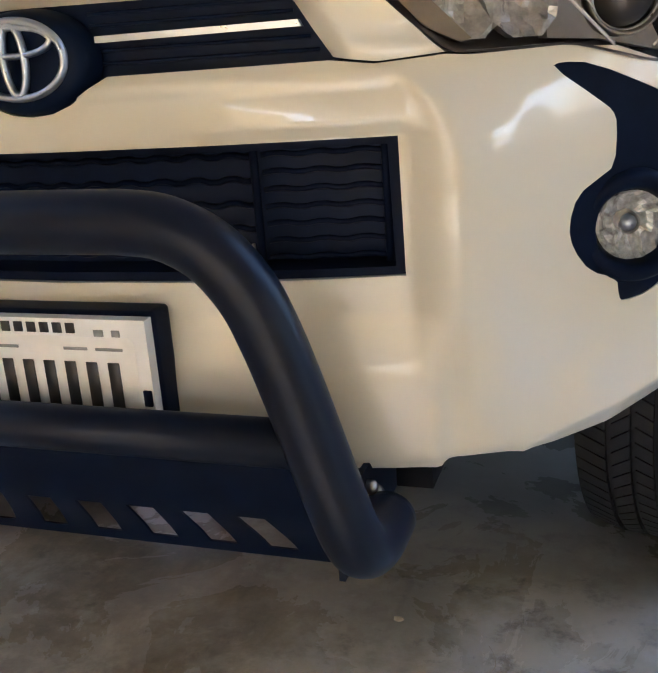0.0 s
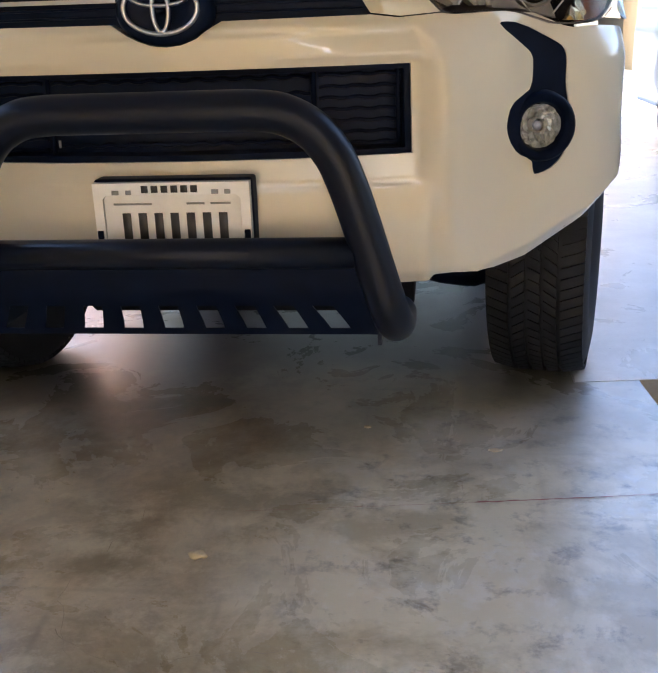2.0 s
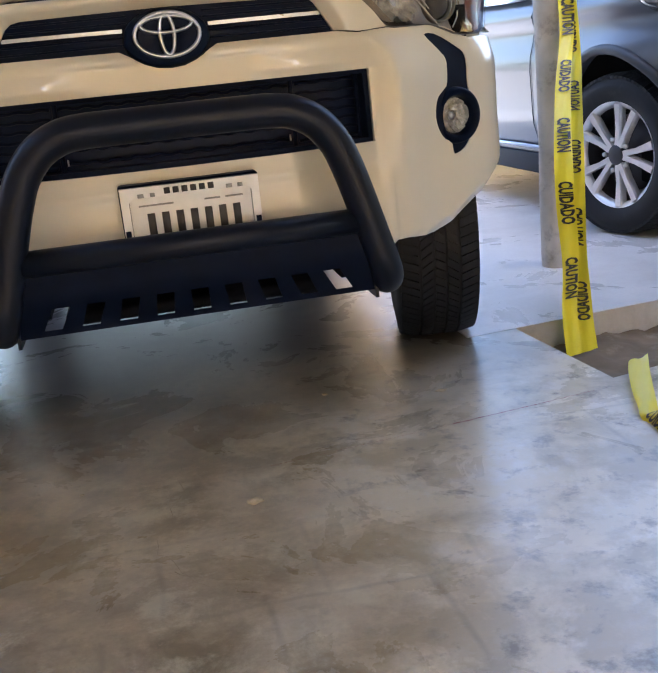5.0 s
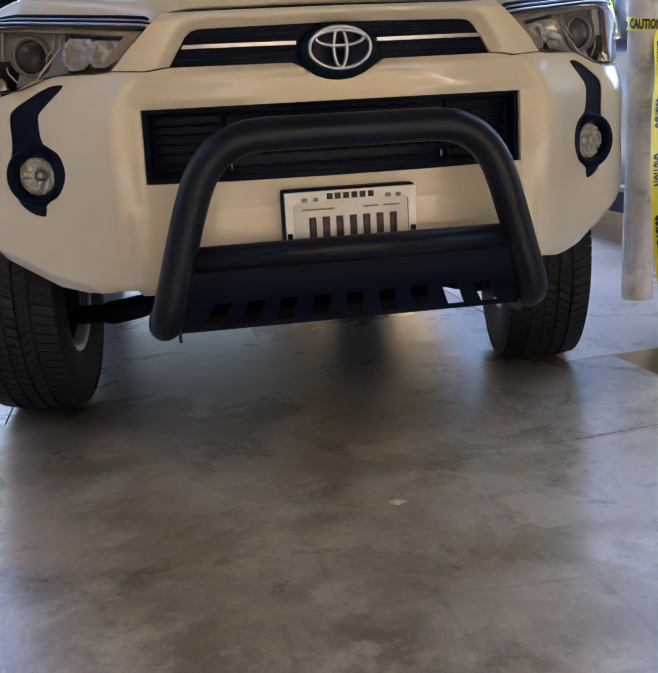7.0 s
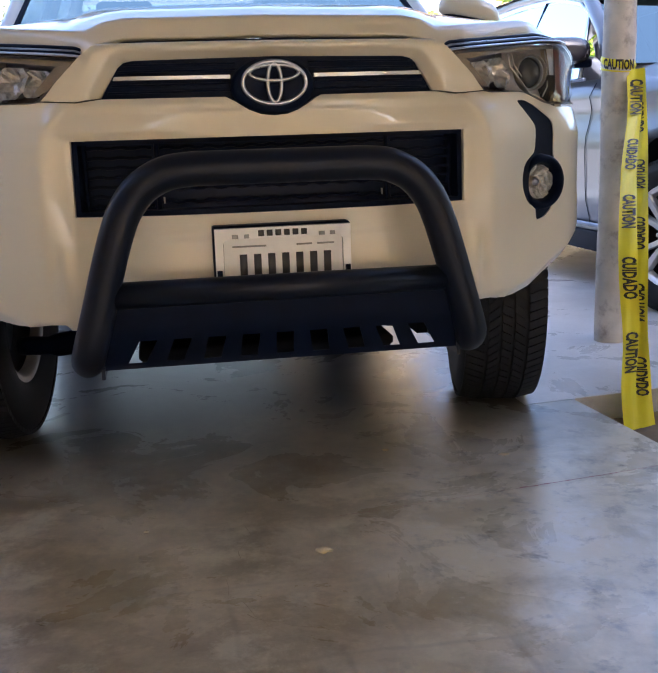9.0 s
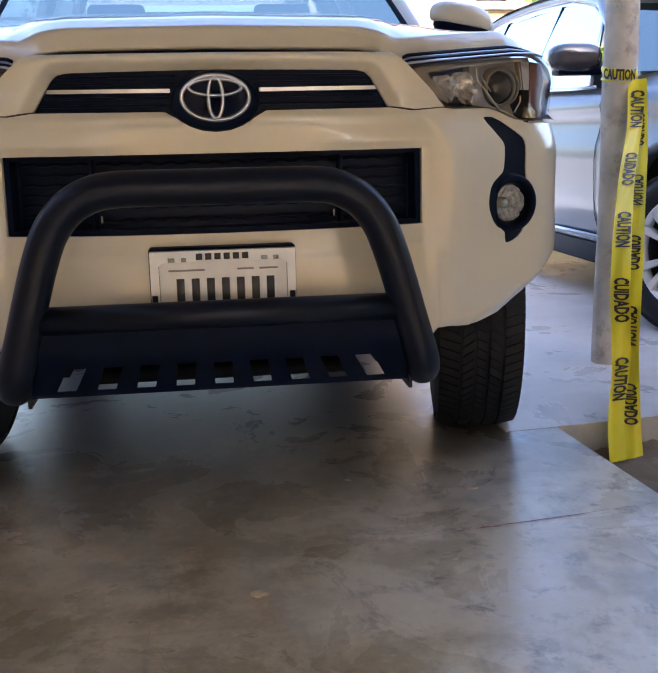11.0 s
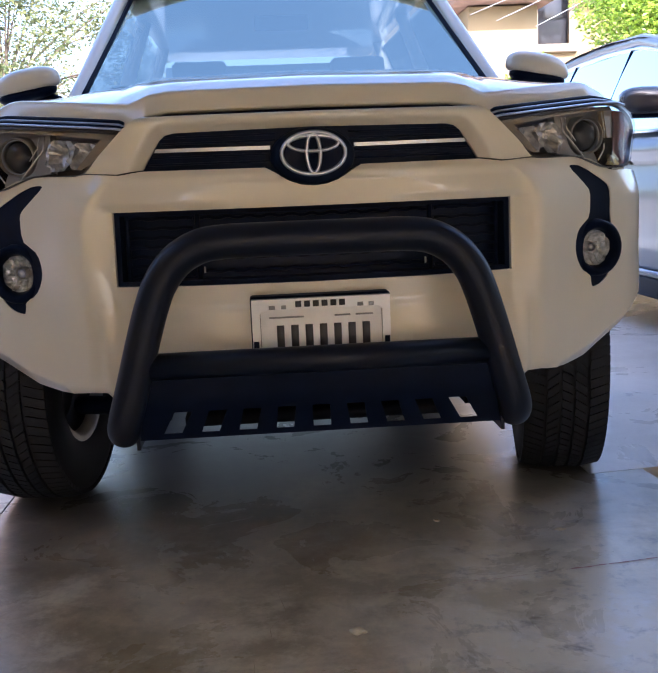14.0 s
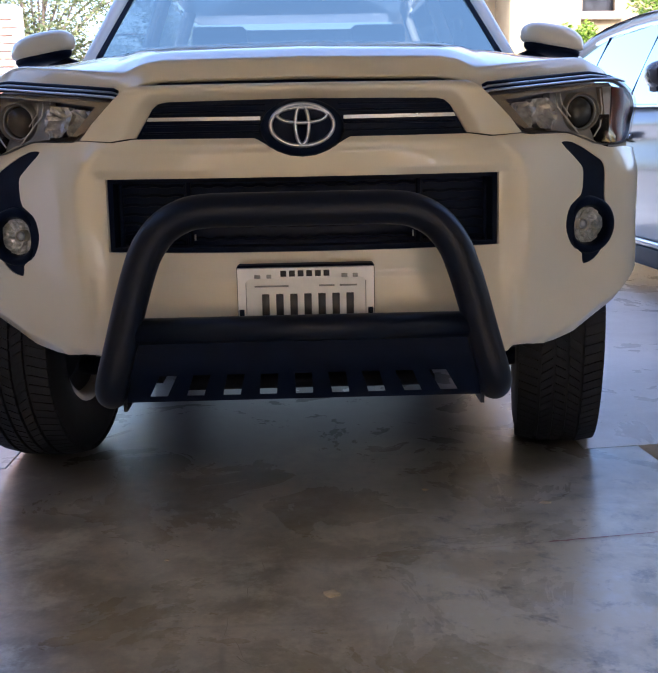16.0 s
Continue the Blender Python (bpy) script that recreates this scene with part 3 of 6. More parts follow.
PLAN_Y = np.array([p[1] for p in PLAN])
PLAN_S = np.r_[0, np.cumsum(np.hypot(np.diff(PLAN_X), np.diff(PLAN_Y)))]


def arc(x):
    """Arc length at a half width (signed)."""
    return math.copysign(float(np.interp(abs(x), PLAN_X, PLAN_S)), x)


def plan(s):
    a = abs(s)
    x, y = float(np.interp(a, PLAN_S, PLAN_X)), float(np.interp(a, PLAN_S, PLAN_Y))
    x2, y2 = float(np.interp(a + .004, PLAN_S, PLAN_X)), float(np.interp(a + .004, PLAN_S, PLAN_Y))
    x1, y1 = float(np.interp(max(0, a - .004), PLAN_S, PLAN_X)), float(np.interp(max(0, a - .004), PLAN_S, PLAN_Y))
    t = Vector((x2 - x1, y2 - y1, 0)).normalized()
    n = Vector((t.y, -t.x, 0))
    sg = 1 if s >= 0 else -1
    return Vector((x * sg, y, 0)), Vector((n.x * sg, n.y, 0))


def crest_x(z):
    """Half width of the upright ridge beside the lower grille, leaning in to the grille surround at its top."""
    return float(np.interp(z, [.48, .52, .60, .68, .78, .90, .94, .965, .985, 1.01], [.552, .550, .538, .527, .522, .520, .512, .500, .482, .455]))


def roll_z(a):
    """Height of the crease over the turned-under lower lip of the corner."""
    return float(np.interp(a, [.600, .615, .724, .785, .853, .92], [.486, .507, .539, .570, .594, .64]))


def ridge(a, z, crest, high):
    """Field round the lower grille lies back; a facet climbs from its edge to the ridge, then the corner sweeps back."""
    edge = .474
    if a < crest:
        facet = high * max(0.0, min(1.0, (a - edge) / (crest - edge)))
        shelf = high * .55 * ss(.12, .40, a)
        return facet + (max(facet, shelf) - facet) * ss(.929, .941, z)
    return high * max(0.0, 1 - (a - crest) / (.84 - crest)) ** 2.2


def relief(x, z):
    """How far the bumper skin stands proud (+) or back (-) of the plan line."""
    a = abs(x)
    crest = crest_x(z)
    high = float(np.interp(z, [.48, .55, .64, .72, .80, .92, .97, 1.012], [.006, .012, .022, .032, .038, .036, .022, .0]))
    if abs(a - crest) < .03:
        r = sum(w * ridge(a + o, z, crest, high) for o, w in ((-.008, .12), (-.004, .23), (0, .30), (.004, .23), (.008, .12)))
    else:
        r = ridge(a, z, crest, high)
    # lower middle section stands proud, with a narrow side that widens downwards
    side = .503 + .004 * ss(.66, .50, z)
    if z < .70:
        wide = .008 + .014 * ss(.66, .49, z)
        r += (.013 * ss(.74, .60, z)) * max(0.0, min(1.0, (side + wide * .5 - a) / wide))
    # top of the corner rolls in below the lamp
    r -= 0.020 * ss(.90, 1.0, z) * ss(.76, .90, a)
    # pocket round the lamp and its blade
    r -= 0.005 * math.exp(-((a - 0.725) / 0.085) ** 2 - ((z - 0.80) / 0.15) ** 2)
    # lower flank kicks out under a slanting crease
    line = 0.535 + (a - 0.60) * 1.05 if a < 0.75 else 0.692 + (a - 0.75) * 0.25
    if a > 0.59:
        r += 0.003 * (1 - ss(line - 0.05, line + 0.04, z)) * ss(0.58, 0.70, a)
        r -= 0.75 * max(0.0, roll_z(a) - z)
    r -= 0.02 * ss(0.525, 0.485, z) ** 2 * ss(.62, .58, a)
    # shoulder rolls in beneath the grille
    r -= 0.010 * ss(1.0, 1.03, z) * ss(0.45, 0.3, a)
    return r


def skin(s, z, depth=0.0):
    p, n = plan(s)
    q = p + n * (relief(p.x, z) - depth)
    return (q.x, q.y, z)


def loop(pts, sg=1):
    return [(sg * arc(x), z) for x, z in pts]


suv = empty("sport_utility_car", "white four-wheel-drive car with a black bull bar, parked nose out", "car")

LG = [(arc(x), z) for x, z in resample([(-.468, .754), (-.26, .752), (.26, .752), (.468, .754), (.466, .926), (-.466, .926)], 0.03)]
VENT = [(.634, .990), (.645, .995), (.681, .991), (.762, .950), (.779, .938), (.787, .918), (.787, .860), (.795, .826), (.803, .780), (.797, .735), (.782, .708), (.754, .687), (.722, .680), (.717, .690), (.715, .714), (.680, .729), (.657, .764), (.651, .795), (.662, .832), (.690, .850), (.709, .862), (.710, .915), (.704, .932), (.690, .944)]
vent_r, vent_l = chaikin(loop(VENT), 1), chaikin(loop(VENT, -1), 1)
half = [(0, .488), (.48, .487), (.503, .486), (.511, .499), (.553, .498), (.581, .492), (.646, .489), (.720, .499), (.789, .530), (.855, .568), (.905, .612), (.935, .655), (.949, .70), (.9545, .77), (.956, .87),
        (.953, .955), (.93, .972), (.867, .978), (.80, .976), (.775, .981), (.71, 1.008), (.645, 1.014), (.55, 1.012), (.523, 1.015), (.443, 1.010), (.391, 1.017), (.11, 1.015), (.088, 1.003), (.058, .984), (.03, .974), (0, .971)]
bumper_loop = [(arc(x), z) for x, z in half[:-1]] + [(0, .971)] + [(-arc(x), z) for x, z in reversed(half[1:-1])]
CREASES = [[(sg * arc(crest_x(z) + o), z) for z in np.linspace(.51, .99, 60)] for sg in (1, -1) for o in (-.014, -.009, -.0045, 0, .0045, .009, .014)]
CREASES += [[(sg * arc(x), roll_z(x) + o) for x in np.linspace(.64, .90, 30)] for sg in (1, -1) for o in (-.003, .002)]
CREASES += [[(arc(x), z) for x in np.linspace(-.50, .50, 120)] for z in (.9295, .9405)]
part("front_bumper", sheet(bumper_loop, [LG, vent_r, vent_l], skin, 0.0092, 0.03, CREASES), M_WHITE, suv, "glossy white moulded bumper skin")


# white surround of the upper grille
fr = [(.447, 1.0125), (.521, 1.0175), (.505, 1.032), (.427, 1.110), (.375, 1.154), (.340, 1.166), (0, 1.168)]
fi = [(0, 1.103), (.318, 1.100), (.338, 1.096), (.352, 1.085), (.394, 1.020)]
INNER_EDGE = np.array([(arc(x), z) for x, z in resample(fi, .006, False)])


def surround_skin(s, z, depth=0.0):
    """Thick rounded bar: flat top rolling over into the face, and a bevel that dips towards the grille."""
    p, n = plan(s)
    th = min(max(0.0, z - 1.116) / 0.022, 1.5)
    flat = max(0.0, z - 1.116 - 0.033)
    near = float(np.hypot(INNER_EDGE[:, 0] - abs(s), INNER_EDGE[:, 1] - z).min())
    dip = 0.026 * (1 - min(1.0, near / 0.024)) ** 1.3
    swell = 0.010 * ss(0, .06, near) * ss(1.02, 1.06, z)
    q = p + n * (0.004 + swell - dip - depth * math.cos(th)) + Vector((0, 0.022 * (1 - math.cos(th)) + flat + 0.05 * max(0, min(z, 1.116) - 1.03), 0))
    return (q.x, q.y, min(z, 1.116) + (0.022 - depth * 0.7) * math.sin(th) if th > 0 else z)


frame_loop = [(arc(x), z) for x, z in fr] + [(-arc(x), z) for x, z in reversed(fr[:-1])] + [(-arc(x), z) for x, z in reversed(fi)] + [(arc(x), z) for x, z in fi[1:]]
part("grille_surround", sheet(frame_loop, [], surround_skin, 0.007, 0.03), M_WHITE, suv, "white hourglass surround over the grille")


def behind(off):
    def at(s, z, depth=0.0):
        p, n = plan(s)
        q = p - n * (off + depth)
        return (q.x, q.y, z)
    return at


ug = [(0, .972), (.03, .975), (.058, .985), (.088, 1.004), (.11, 1.012), (.398, 1.014), (.40, 1.022), (.358, 1.092), (.33, 1.106), (0, 1.108)]
ug_loop = [(arc(x), z) for x, z in ug] + [(-arc(x), z) for x, z in reversed(ug[1:-1])]
grille = part("upper_grille", sheet(ug_loop, [], behind(0.030), 0.012, 0.02), M_BLACKGLOSS, suv, "gloss black grille backing")
for sg in (1, -1):
    # horizontal ribs of the grille and the chrome strip over them
    for k, z in enumerate((1.030, 1.046, 1.076, 1.090)):
        xe = 0.385 - (z - 1.02) * 0.62
        pts = [(arc(x) * sg, z) for x in np.linspace(0.085, xe, 14)]
        part("rib", tube([behind(0.024)(s, zz) for s, zz in pts], 0.0024, 8), M_BLACKGLOSS, grille)
    strip = [(arc(.097) * sg, 1.0555), (arc(.361) * sg, 1.0575), (arc(.357) * sg, 1.0655), (arc(.097) * sg, 1.0635)]
    part("chrome_strip", sheet(strip, [], behind(0.010), 0.012, 0.014), M_CHROME, grille, "thin bright chrome strip")


# emblem: dark oval seat with a bright oval ring and two ovals in it
def ring(rx, rz, width, thick, c=(0, 0, 0), n=56, squash=0.0):
    bm = bmesh.new()
    rows = []
    for k in range(n):
        a = 2 * math.pi * k / n
        d = Vector((math.cos(a), 0, math.sin(a)))
        e = Vector((rx * d.x, 0, rz * d.z + squash * d.x * d.x))
        nrm = Vector((d.x / rx, 0, d.z / rz)).normalized()
        w = width * 0.5
        rows.append([bm.verts.new(Vector(c) + e + nrm * p + Vector((0, q, 0))) for p, q in ((-w, thick * .3), (-w * .75, -thick * .5), (0, -thick * .75), (w * .75, -thick * .5), (w, thick * .3))])
    for k in range(n):
        a, b = rows[k], rows[(k + 1) % n]
        for i in range(4):
            bm.faces.new((a[i], a[i + 1], b[i + 1], b[i]))
    bmesh.ops.recalc_face_normals(bm, faces=bm.faces[:])
    return bm


seat_prof = [(0.014, 0.000), (-0.006, 0.05), (-0.004, 0.084), (0.010, 0.094), (0.035, 0.097)]
bm = lathe([(a, max(r, 1e-4)) for a, r in seat_prof], 56, "y")
moved(bm, Matrix.Translation((0, 0.008, 1.037)) @ Matrix.Diagonal((1, 1, 0.68, 1)))
emblem = part("emblem", bm, M_BLACKGLOSS, suv, "dark oval badge seat")
for nm, rx, rz, w, cz in (("outer_ring", .0715, .0465, .0095, 1.0425), ("upright_oval", .0155, .0430, .0090, 1.0425), ("crossing_oval", .0560, .0170, .0085, 1.0640)):
    part(nm, ring(rx, rz, w, 0.008, (0, -0.004, cz)), M_CHROME, emblem, "bright chrome badge oval")

# lower grille: backing, frame lip and a lattice of bars
lower = part("lower_grille", sheet([(s * 1.004, z) for s, z in LG], [], behind(0.075), 0.03, 0.02), M_DARK, suv, "black honeycomb lower grille")
lower.data.materials[0] = M_GRILLEBACK
lip_in = [(arc(x), z) for x, z in resample([(-.456, .764), (.456, .764), (.453, .916), (-.453, .916)], 0.03)]
part("grille_lip", sheet([(s, z) for s, z in LG], [lip_in], behind(0.010), 0.03, 0.06), M_BLACKPLASTIC, lower, smooth=False)
for sg in (1, -1):
    for x in (.455, .285):
        part("grille_post", tube([behind(0.044)(sg * arc(x - .006), z) for z in np.linspace(.762, .918, 6)], 0.006, 8), M_BLACKPLASTIC, lower)
    # slats of the outer bays, gently stepped
    for r in range(7):
        z0 = .774 + r * .0222
        pts = []
        for k in range(13):
            x = .290 + k * .0135
            pts.append(behind(0.044)(sg * arc(x), z0 + (.0012 if k % 4 in (1, 2) else -.0012)))
        part("slat", tube(pts, 0.0040, 6), M_BLACKPLASTIC, lower)
    part("bright_clip", bevelled_box(sg * .262 - .002, sg * .262 + .002, .075, .080, .777, .792, .0008, 1), M_STEEL, lower, "small bright clip")
for r in range(5):
    z0 = .780 + r * .0315
    pts = [behind(0.052)(arc(x), z0 + (.0018 if k % 4 in (1, 2) else -.0018)) for k, x in enumerate(np.linspace(-.275, .275, 45))]
    part("slat", tube(pts, 0.0042, 6), M_BLACKPLASTIC, lower)


def fog_side(sg):
    """Black blade with the round fog lamp."""
    lp = chaikin(loop(VENT, sg), 1)
    fc = (sg * arc(.733), .781)

    def vent_at(s, z, depth=0.0):
        p, n = plan(s)
        q = p + n * (relief(p.x, z) - 0.003 - depth)
        return (q.x, q.y, z)

    vent = part("lamp_blade", sheet(lp, [[(fc[0] + .056 * math.cos(a), fc[1] + .056 * math.sin(a)) for a in np.linspace(0, 2 * math.pi, 32, endpoint=False)]], vent_at, 0.01, 0.02), M_BLACKPLASTIC, suv, "matt black blade-shaped bumper insert")
    p, n = plan(fc[0])
    n2 = Vector((n.x * 0.42, n.y, 0)).normalized()
    base = p + Vector((0, 0, fc[1])) + n * relief(p.x, fc[1]) + n2 * 0.002
    turn = n2.to_track_quat("Y", "Z").to_matrix().to_4x4()
    mm = Matrix.Translation(base) @ turn
    part("lamp_housing", moved(lathe([(-.045, .074), (-.010, .075), (.012, .072), (.020, .065), (.017, .055), (.004, .049), (-.03, .046)], 48, "y"), mm), M_BLACKPLASTIC, vent, "round black lamp housing")
    bm = lathe([(-.050, .0005), (-.044, .009), (-.036, .018), (-.030, .027), (-.024, .035), (-.016, .041), (-.006, .046)], 40, "y")
    for v in bm.verts:
        v.co.y += .004 * noise.noise(v.co * 130) + .003 * math.sin(v.co.x * 380)
    part("reflector", moved(bm, mm), M_FOGREF, vent, "bright faceted reflector", smooth=False)
    part("bulb_cap", moved(lathe([(-.036, .010), (-.020, .011), (-.014, .008), (-.012, .0005)], 20, "y"), mm), M_CHROME, vent, "small bright bulb cap")
    part("bulb_shield", moved(lathe([(-.044, .0155), (-.016, .0150), (-.016, .0140), (-.044, .0145)], 24, "y"), mm), M_LAMPGREY, vent, "dark ring round the bulb")
    part("lens", moved(lathe([(-.006, .047), (.001, .040), (.0055, .026), (.007, .012), (.0072, .0005)], 40, "y"), mm), M_FOGLENS, vent, "clear round lens").visible_shadow = False


fog_side(1)
fog_side(-1)


# ---- headlights ----
HL = [(.545, 1.014), (.525, 1.017), (.505, 1.034), (.421, 1.104), (.436, 1.111), (.60, 1.130), (.745, 1.146), (.82, 1.150), (.872, 1.138), (.908, 1.115), (.924, 1.075), (.918, 1.03), (.895, 1.0), (.86, .985), (.80, .982), (.75, .984), (.712, .997), (.668, 1.011), (.640, 1.015)]


def lamp_skin(off):
    def at(s, z, depth=0.0):
        p, n = plan(s)
        tuck = ss(arc(.79), arc(.90), abs(s)) * (.012 + .016 * ss(1.10, 1.02, z))
        q = p - n * (off - 0.012 + depth + tuck) + Vector((0, 0.26 * max(0, z - 1.0) * ss(.40, .60, abs(s)) + 0.10 * max(0, z - 1.0), 0))
        return (q.x, q.y, z)
    return at


def headlight(sg):
    outer = chaikin([(sg * arc(x), z) for x, z in HL], 1)
    unit = part("headlight", sheet(outer, [], lamp_skin(0.075), 0.015, 0.03), M_LAMPDARK, suv, "dark smoked headlight with bright reflectors")
    # dark rim all round
    cx = sum(s for s, _ in outer) / len(outer)
    cz = sum(z for _, z in outer) / len(outer)
    inner = [(cx + (s - cx) * 0.978, cz + (z - cz) * 0.945) for s, z in outer]
    part("rim", sheet(outer, [inner], lamp_skin(0.006), 0.012, 0.014), M_LAMPDARK, unit, smooth=False)
    # grey bezel over the top
    top = [(.447, 1.102), (.60, 1.122), (.745, 1.138), (.82, 1.143), (.83, 1.133), (.74, 1.127), (.60, 1.110), (.488, 1.094), (.552, 1.030), (.541, 1.026), (.500, 1.046)]
    part("brow", sheet([(sg * arc(x), z) for x, z in top], [], lamp_skin(0.022), 0.010, 0.025), M_BROW, unit, "satin pale upper bezel")
    # reflector bowls next to the grille
    for xa, xb, za, zb in ((.522, .588, 1.028, 1.094), (.592, .650, 1.026, 1.104)):
        q = chaikin([(sg * arc(xa), za), (sg * arc(xb), za), (sg * arc(xb), zb), (sg * arc(xa - .028 * (zb - za) / .06), zb - .010)], 1)
        c = (sum(a for a, _ in q) / len(q), sum(b for _, b in q) / len(q))

        def bowl(s, z, depth=0.0, c=c):
            d = min(1, math.hypot((s - c[0]) / .035, (z - c[1]) / .04))
            return lamp_skin(0.066 - 0.030 * d * d + 0.007 * noise.noise((s * 80, z * 80, 2)))(s, z, depth)
        part("reflector", sheet(q, [], bowl, 0.0075, 0.02), M_BOWL, unit, "faceted bright reflector", smooth=False)
    # projector
    sc = sg * arc(.728)
    p = Vector(lamp_skin(0.030)(sc, 1.066))
    _, n = plan(sc)
    n = Vector((n.x * 0.35, n.y, 0)).normalized()
    mm = Matrix.Translation(p) @ n.to_track_quat("Y", "Z").to_matrix().to_4x4()
    part("projector", moved(lathe([(-.04, .050), (-.004, .049), (.006, .047), (.005, .0445), (-.006, .043), (-.03, .042)], 44, "y"), mm), M_LAMPGREY, unit, "round projector housing")
    part("projector_ring", moved(lathe([(-.010, .0425), (-.004, .0425), (-.003, .0405), (-.012, .040)], 44, "y"), mm), M_CHROME, unit, "bright inner ring")
    part("projector_lens", moved(lathe([(-.018, .0405), (-.006, .035), (.003, .024), (.007, .012), (.008, .0004)], 36, "y"), mm), M_DOME, unit, "dark domed lens")
    # fine bright lines of the bezel round the projector
    for way, thick in (([(.648, 1.112), (.652, 1.078), (.690, 1.036), (.716, 1.008)], .0024), ([(.662, 1.112), (.666, 1.084), (.690, 1.054)], .0016), ([(.762, 1.004), (.786, 1.030), (.797, 1.075), (.794, 1.126)], .0020)):
        part("bezel_edge", tube([lamp_skin(0.030)(sg * arc(x), z) for x, z in resample(way, .008, False)], thick, 6), M_REFLECT, unit, "bright bezel line")
    plate = [(.648, 1.022), (.712, 1.016), (.790, 0.994), (.838, .993), (.842, 1.06), (.836, 1.138), (.70, 1.128), (.650, 1.118)]
    hole = [(sg * (arc(.728) + .052 * math.cos(a)), 1.066 + .050 * math.sin(a)) for a in np.linspace(0, 2 * math.pi, 28, endpoint=False)]
    part("bezel", sheet([(sg * arc(x), z) for x, z in plate], [hole], lamp_skin(0.052), 0.012, 0.02), M_LAMPGREY, unit, "grey inner bezel")
    panel = [(.812, 1.00), (.836, 1.00), (.846, 1.05), (.850, 1.138), (.808, 1.140)]
    part("end_panel", sheet([(sg * arc(x), z) for x, z in panel], [], lamp_skin(0.034), 0.012, 0.02), M_ENDPANEL, unit, "warm grey end panel")
    side = [(.828, .986), (.862, .986), (.895, 1.002), (.909, 1.035), (.914, 1.075), (.898, 1.110), (.868, 1.130), (.848, 1.134), (.838, 1.06)]
    part("side_marker", sheet([(sg * arc(x), z) for x, z in side], [], lambda s, z, d=0.0: lamp_skin(0.012 + .02 * ss(arc(.87), arc(.845), abs(s)))(s, z, d), 0.012, 0.03), M_AMBER, unit, "dark red-brown side reflector")
    # glint at the lamp's lower outer corner, painted as a gold facet
    part("glint_facet", sheet([(sg * arc(x), z) for x, z in [(.782, .991), (.822, .989), (.838, 1.004), (.834, 1.030), (.806, 1.028)]], [], lambda s, z, d=0.0: lamp_skin(0.010 + .45 * (z - .985) + .006 * noise.noise((s * 60, z * 60, 5)))(s, z, d), 0.012, 0.01), M_GOLD, unit, "lower facet coloured gold to paint a glint", smooth=False)
    # sealing strips between lamp and bonnet, bright and black by turns
    for k, (thick, mat, what) in enumerate(((.0030, M_CHROME, "bright strip"), (.0030, M_BLACKGLOSS, "black strip"), (.0022, M_CHROME, "bright strip"), (.0050, M_BLACKGLOSS, "black strip"))):
        way = [(.418 + .004 * k, 1.108), (.44, 1.113), (.60, 1.131), (.745, 1.147), (.825, 1.151), (.862, 1.146)]
        part("lamp_seal", tube([lamp_skin(0.002 + .007 * k)(sg * arc(x), z + .001 + .0056 * k * (1 - .8 * ss(.74, .86, x))) for x, z in resample(way, .012, False)], thick, 8), mat, unit, what)
    lens = part("lens", sheet(outer, [], lamp_skin(0.0), 0.014, 0.003), M_CLEAR, unit, "clear wrap-round lens")
    lens.visible_shadow = False


headlight(1)
headlight(-1)


# ---- bonnet, wings, cabin ----
def hood_front(a):
    return float(np.interp(a, [0, .30, .36, .42, .50, .62, .745, .82, .87], [.075, .085, .090, .103, .150, .235, .338, .41, .49]))


def hood_z(x, y):
    a = abs(x)
    y0 = hood_front(a)
    z0 = float(np.interp(a, [0, .33, .38, .42, .52, .62, .745, .82, .87], [1.150, 1.147, 1.138, 1.119, 1.133, 1.148, 1.166, 1.163, 1.15]))
    d = max(0.0, y - y0)
    face = (0.010 + 0.032 * ss(.87, .70, a)) * (1 - (1 - min(d / 0.020, 1.0)) ** 1.7)
    crown = float(np.interp(a, [0, .43, .54, .79, .83, .87], [1.265, 1.257, 1.249, 1.214, 1.196, 1.172]))
    zf = z0 + face
    rise = (crown - zf) * (1 - (1 - min(d / .5, 1.0)) ** 1.8) * ss(0, .03, d) + 0.03 * max(0, d - .5)
    bulge = 0.010 * ss(.465, .415, a) * ss(.01, .10, d)
    return zf + rise + bulge


bm = bmesh.new()
cols = np.linspace(-.87, .87, 117)
rows = np.r_[np.linspace(0, 1, 24) ** 1.6 * .18, np.linspace(.22, 1.0, 16)]
gv = {}
for i, x in enumerate(cols):
    y0 = hood_front(abs(x))
    for j, r in enumerate(rows):
        y = y0 + r * (1.36 - y0)
        gv[i, j] = bm.verts.new((x, y + .010 * (1 - r), hood_z(x, y) + .003))
    gv[i, -1] = bm.verts.new((x, y0 + .022, hood_z(x, y0) - .001))
for i in range(len(cols) - 1):
    for j in range(-1, len(rows) - 1):
        bm.faces.new((gv[i, j], gv[i + 1, j], gv[i + 1, j + 1], gv[i, j + 1]))
bmesh.ops.recalc_face_normals(bm, faces=bm.faces[:])
part("bonnet", bm, M_WHITE, suv, "white bonnet with a raised middle")
part("bonnet_gap", tube([(x, hood_front(abs(x)) + .014, hood_z(x, hood_front(abs(x))) - .010) for x in np.linspace(-.44, .44, 60)], 0.008, 8), M_BLACKPLASTIC, suv, "dark gap under the bonnet edge")
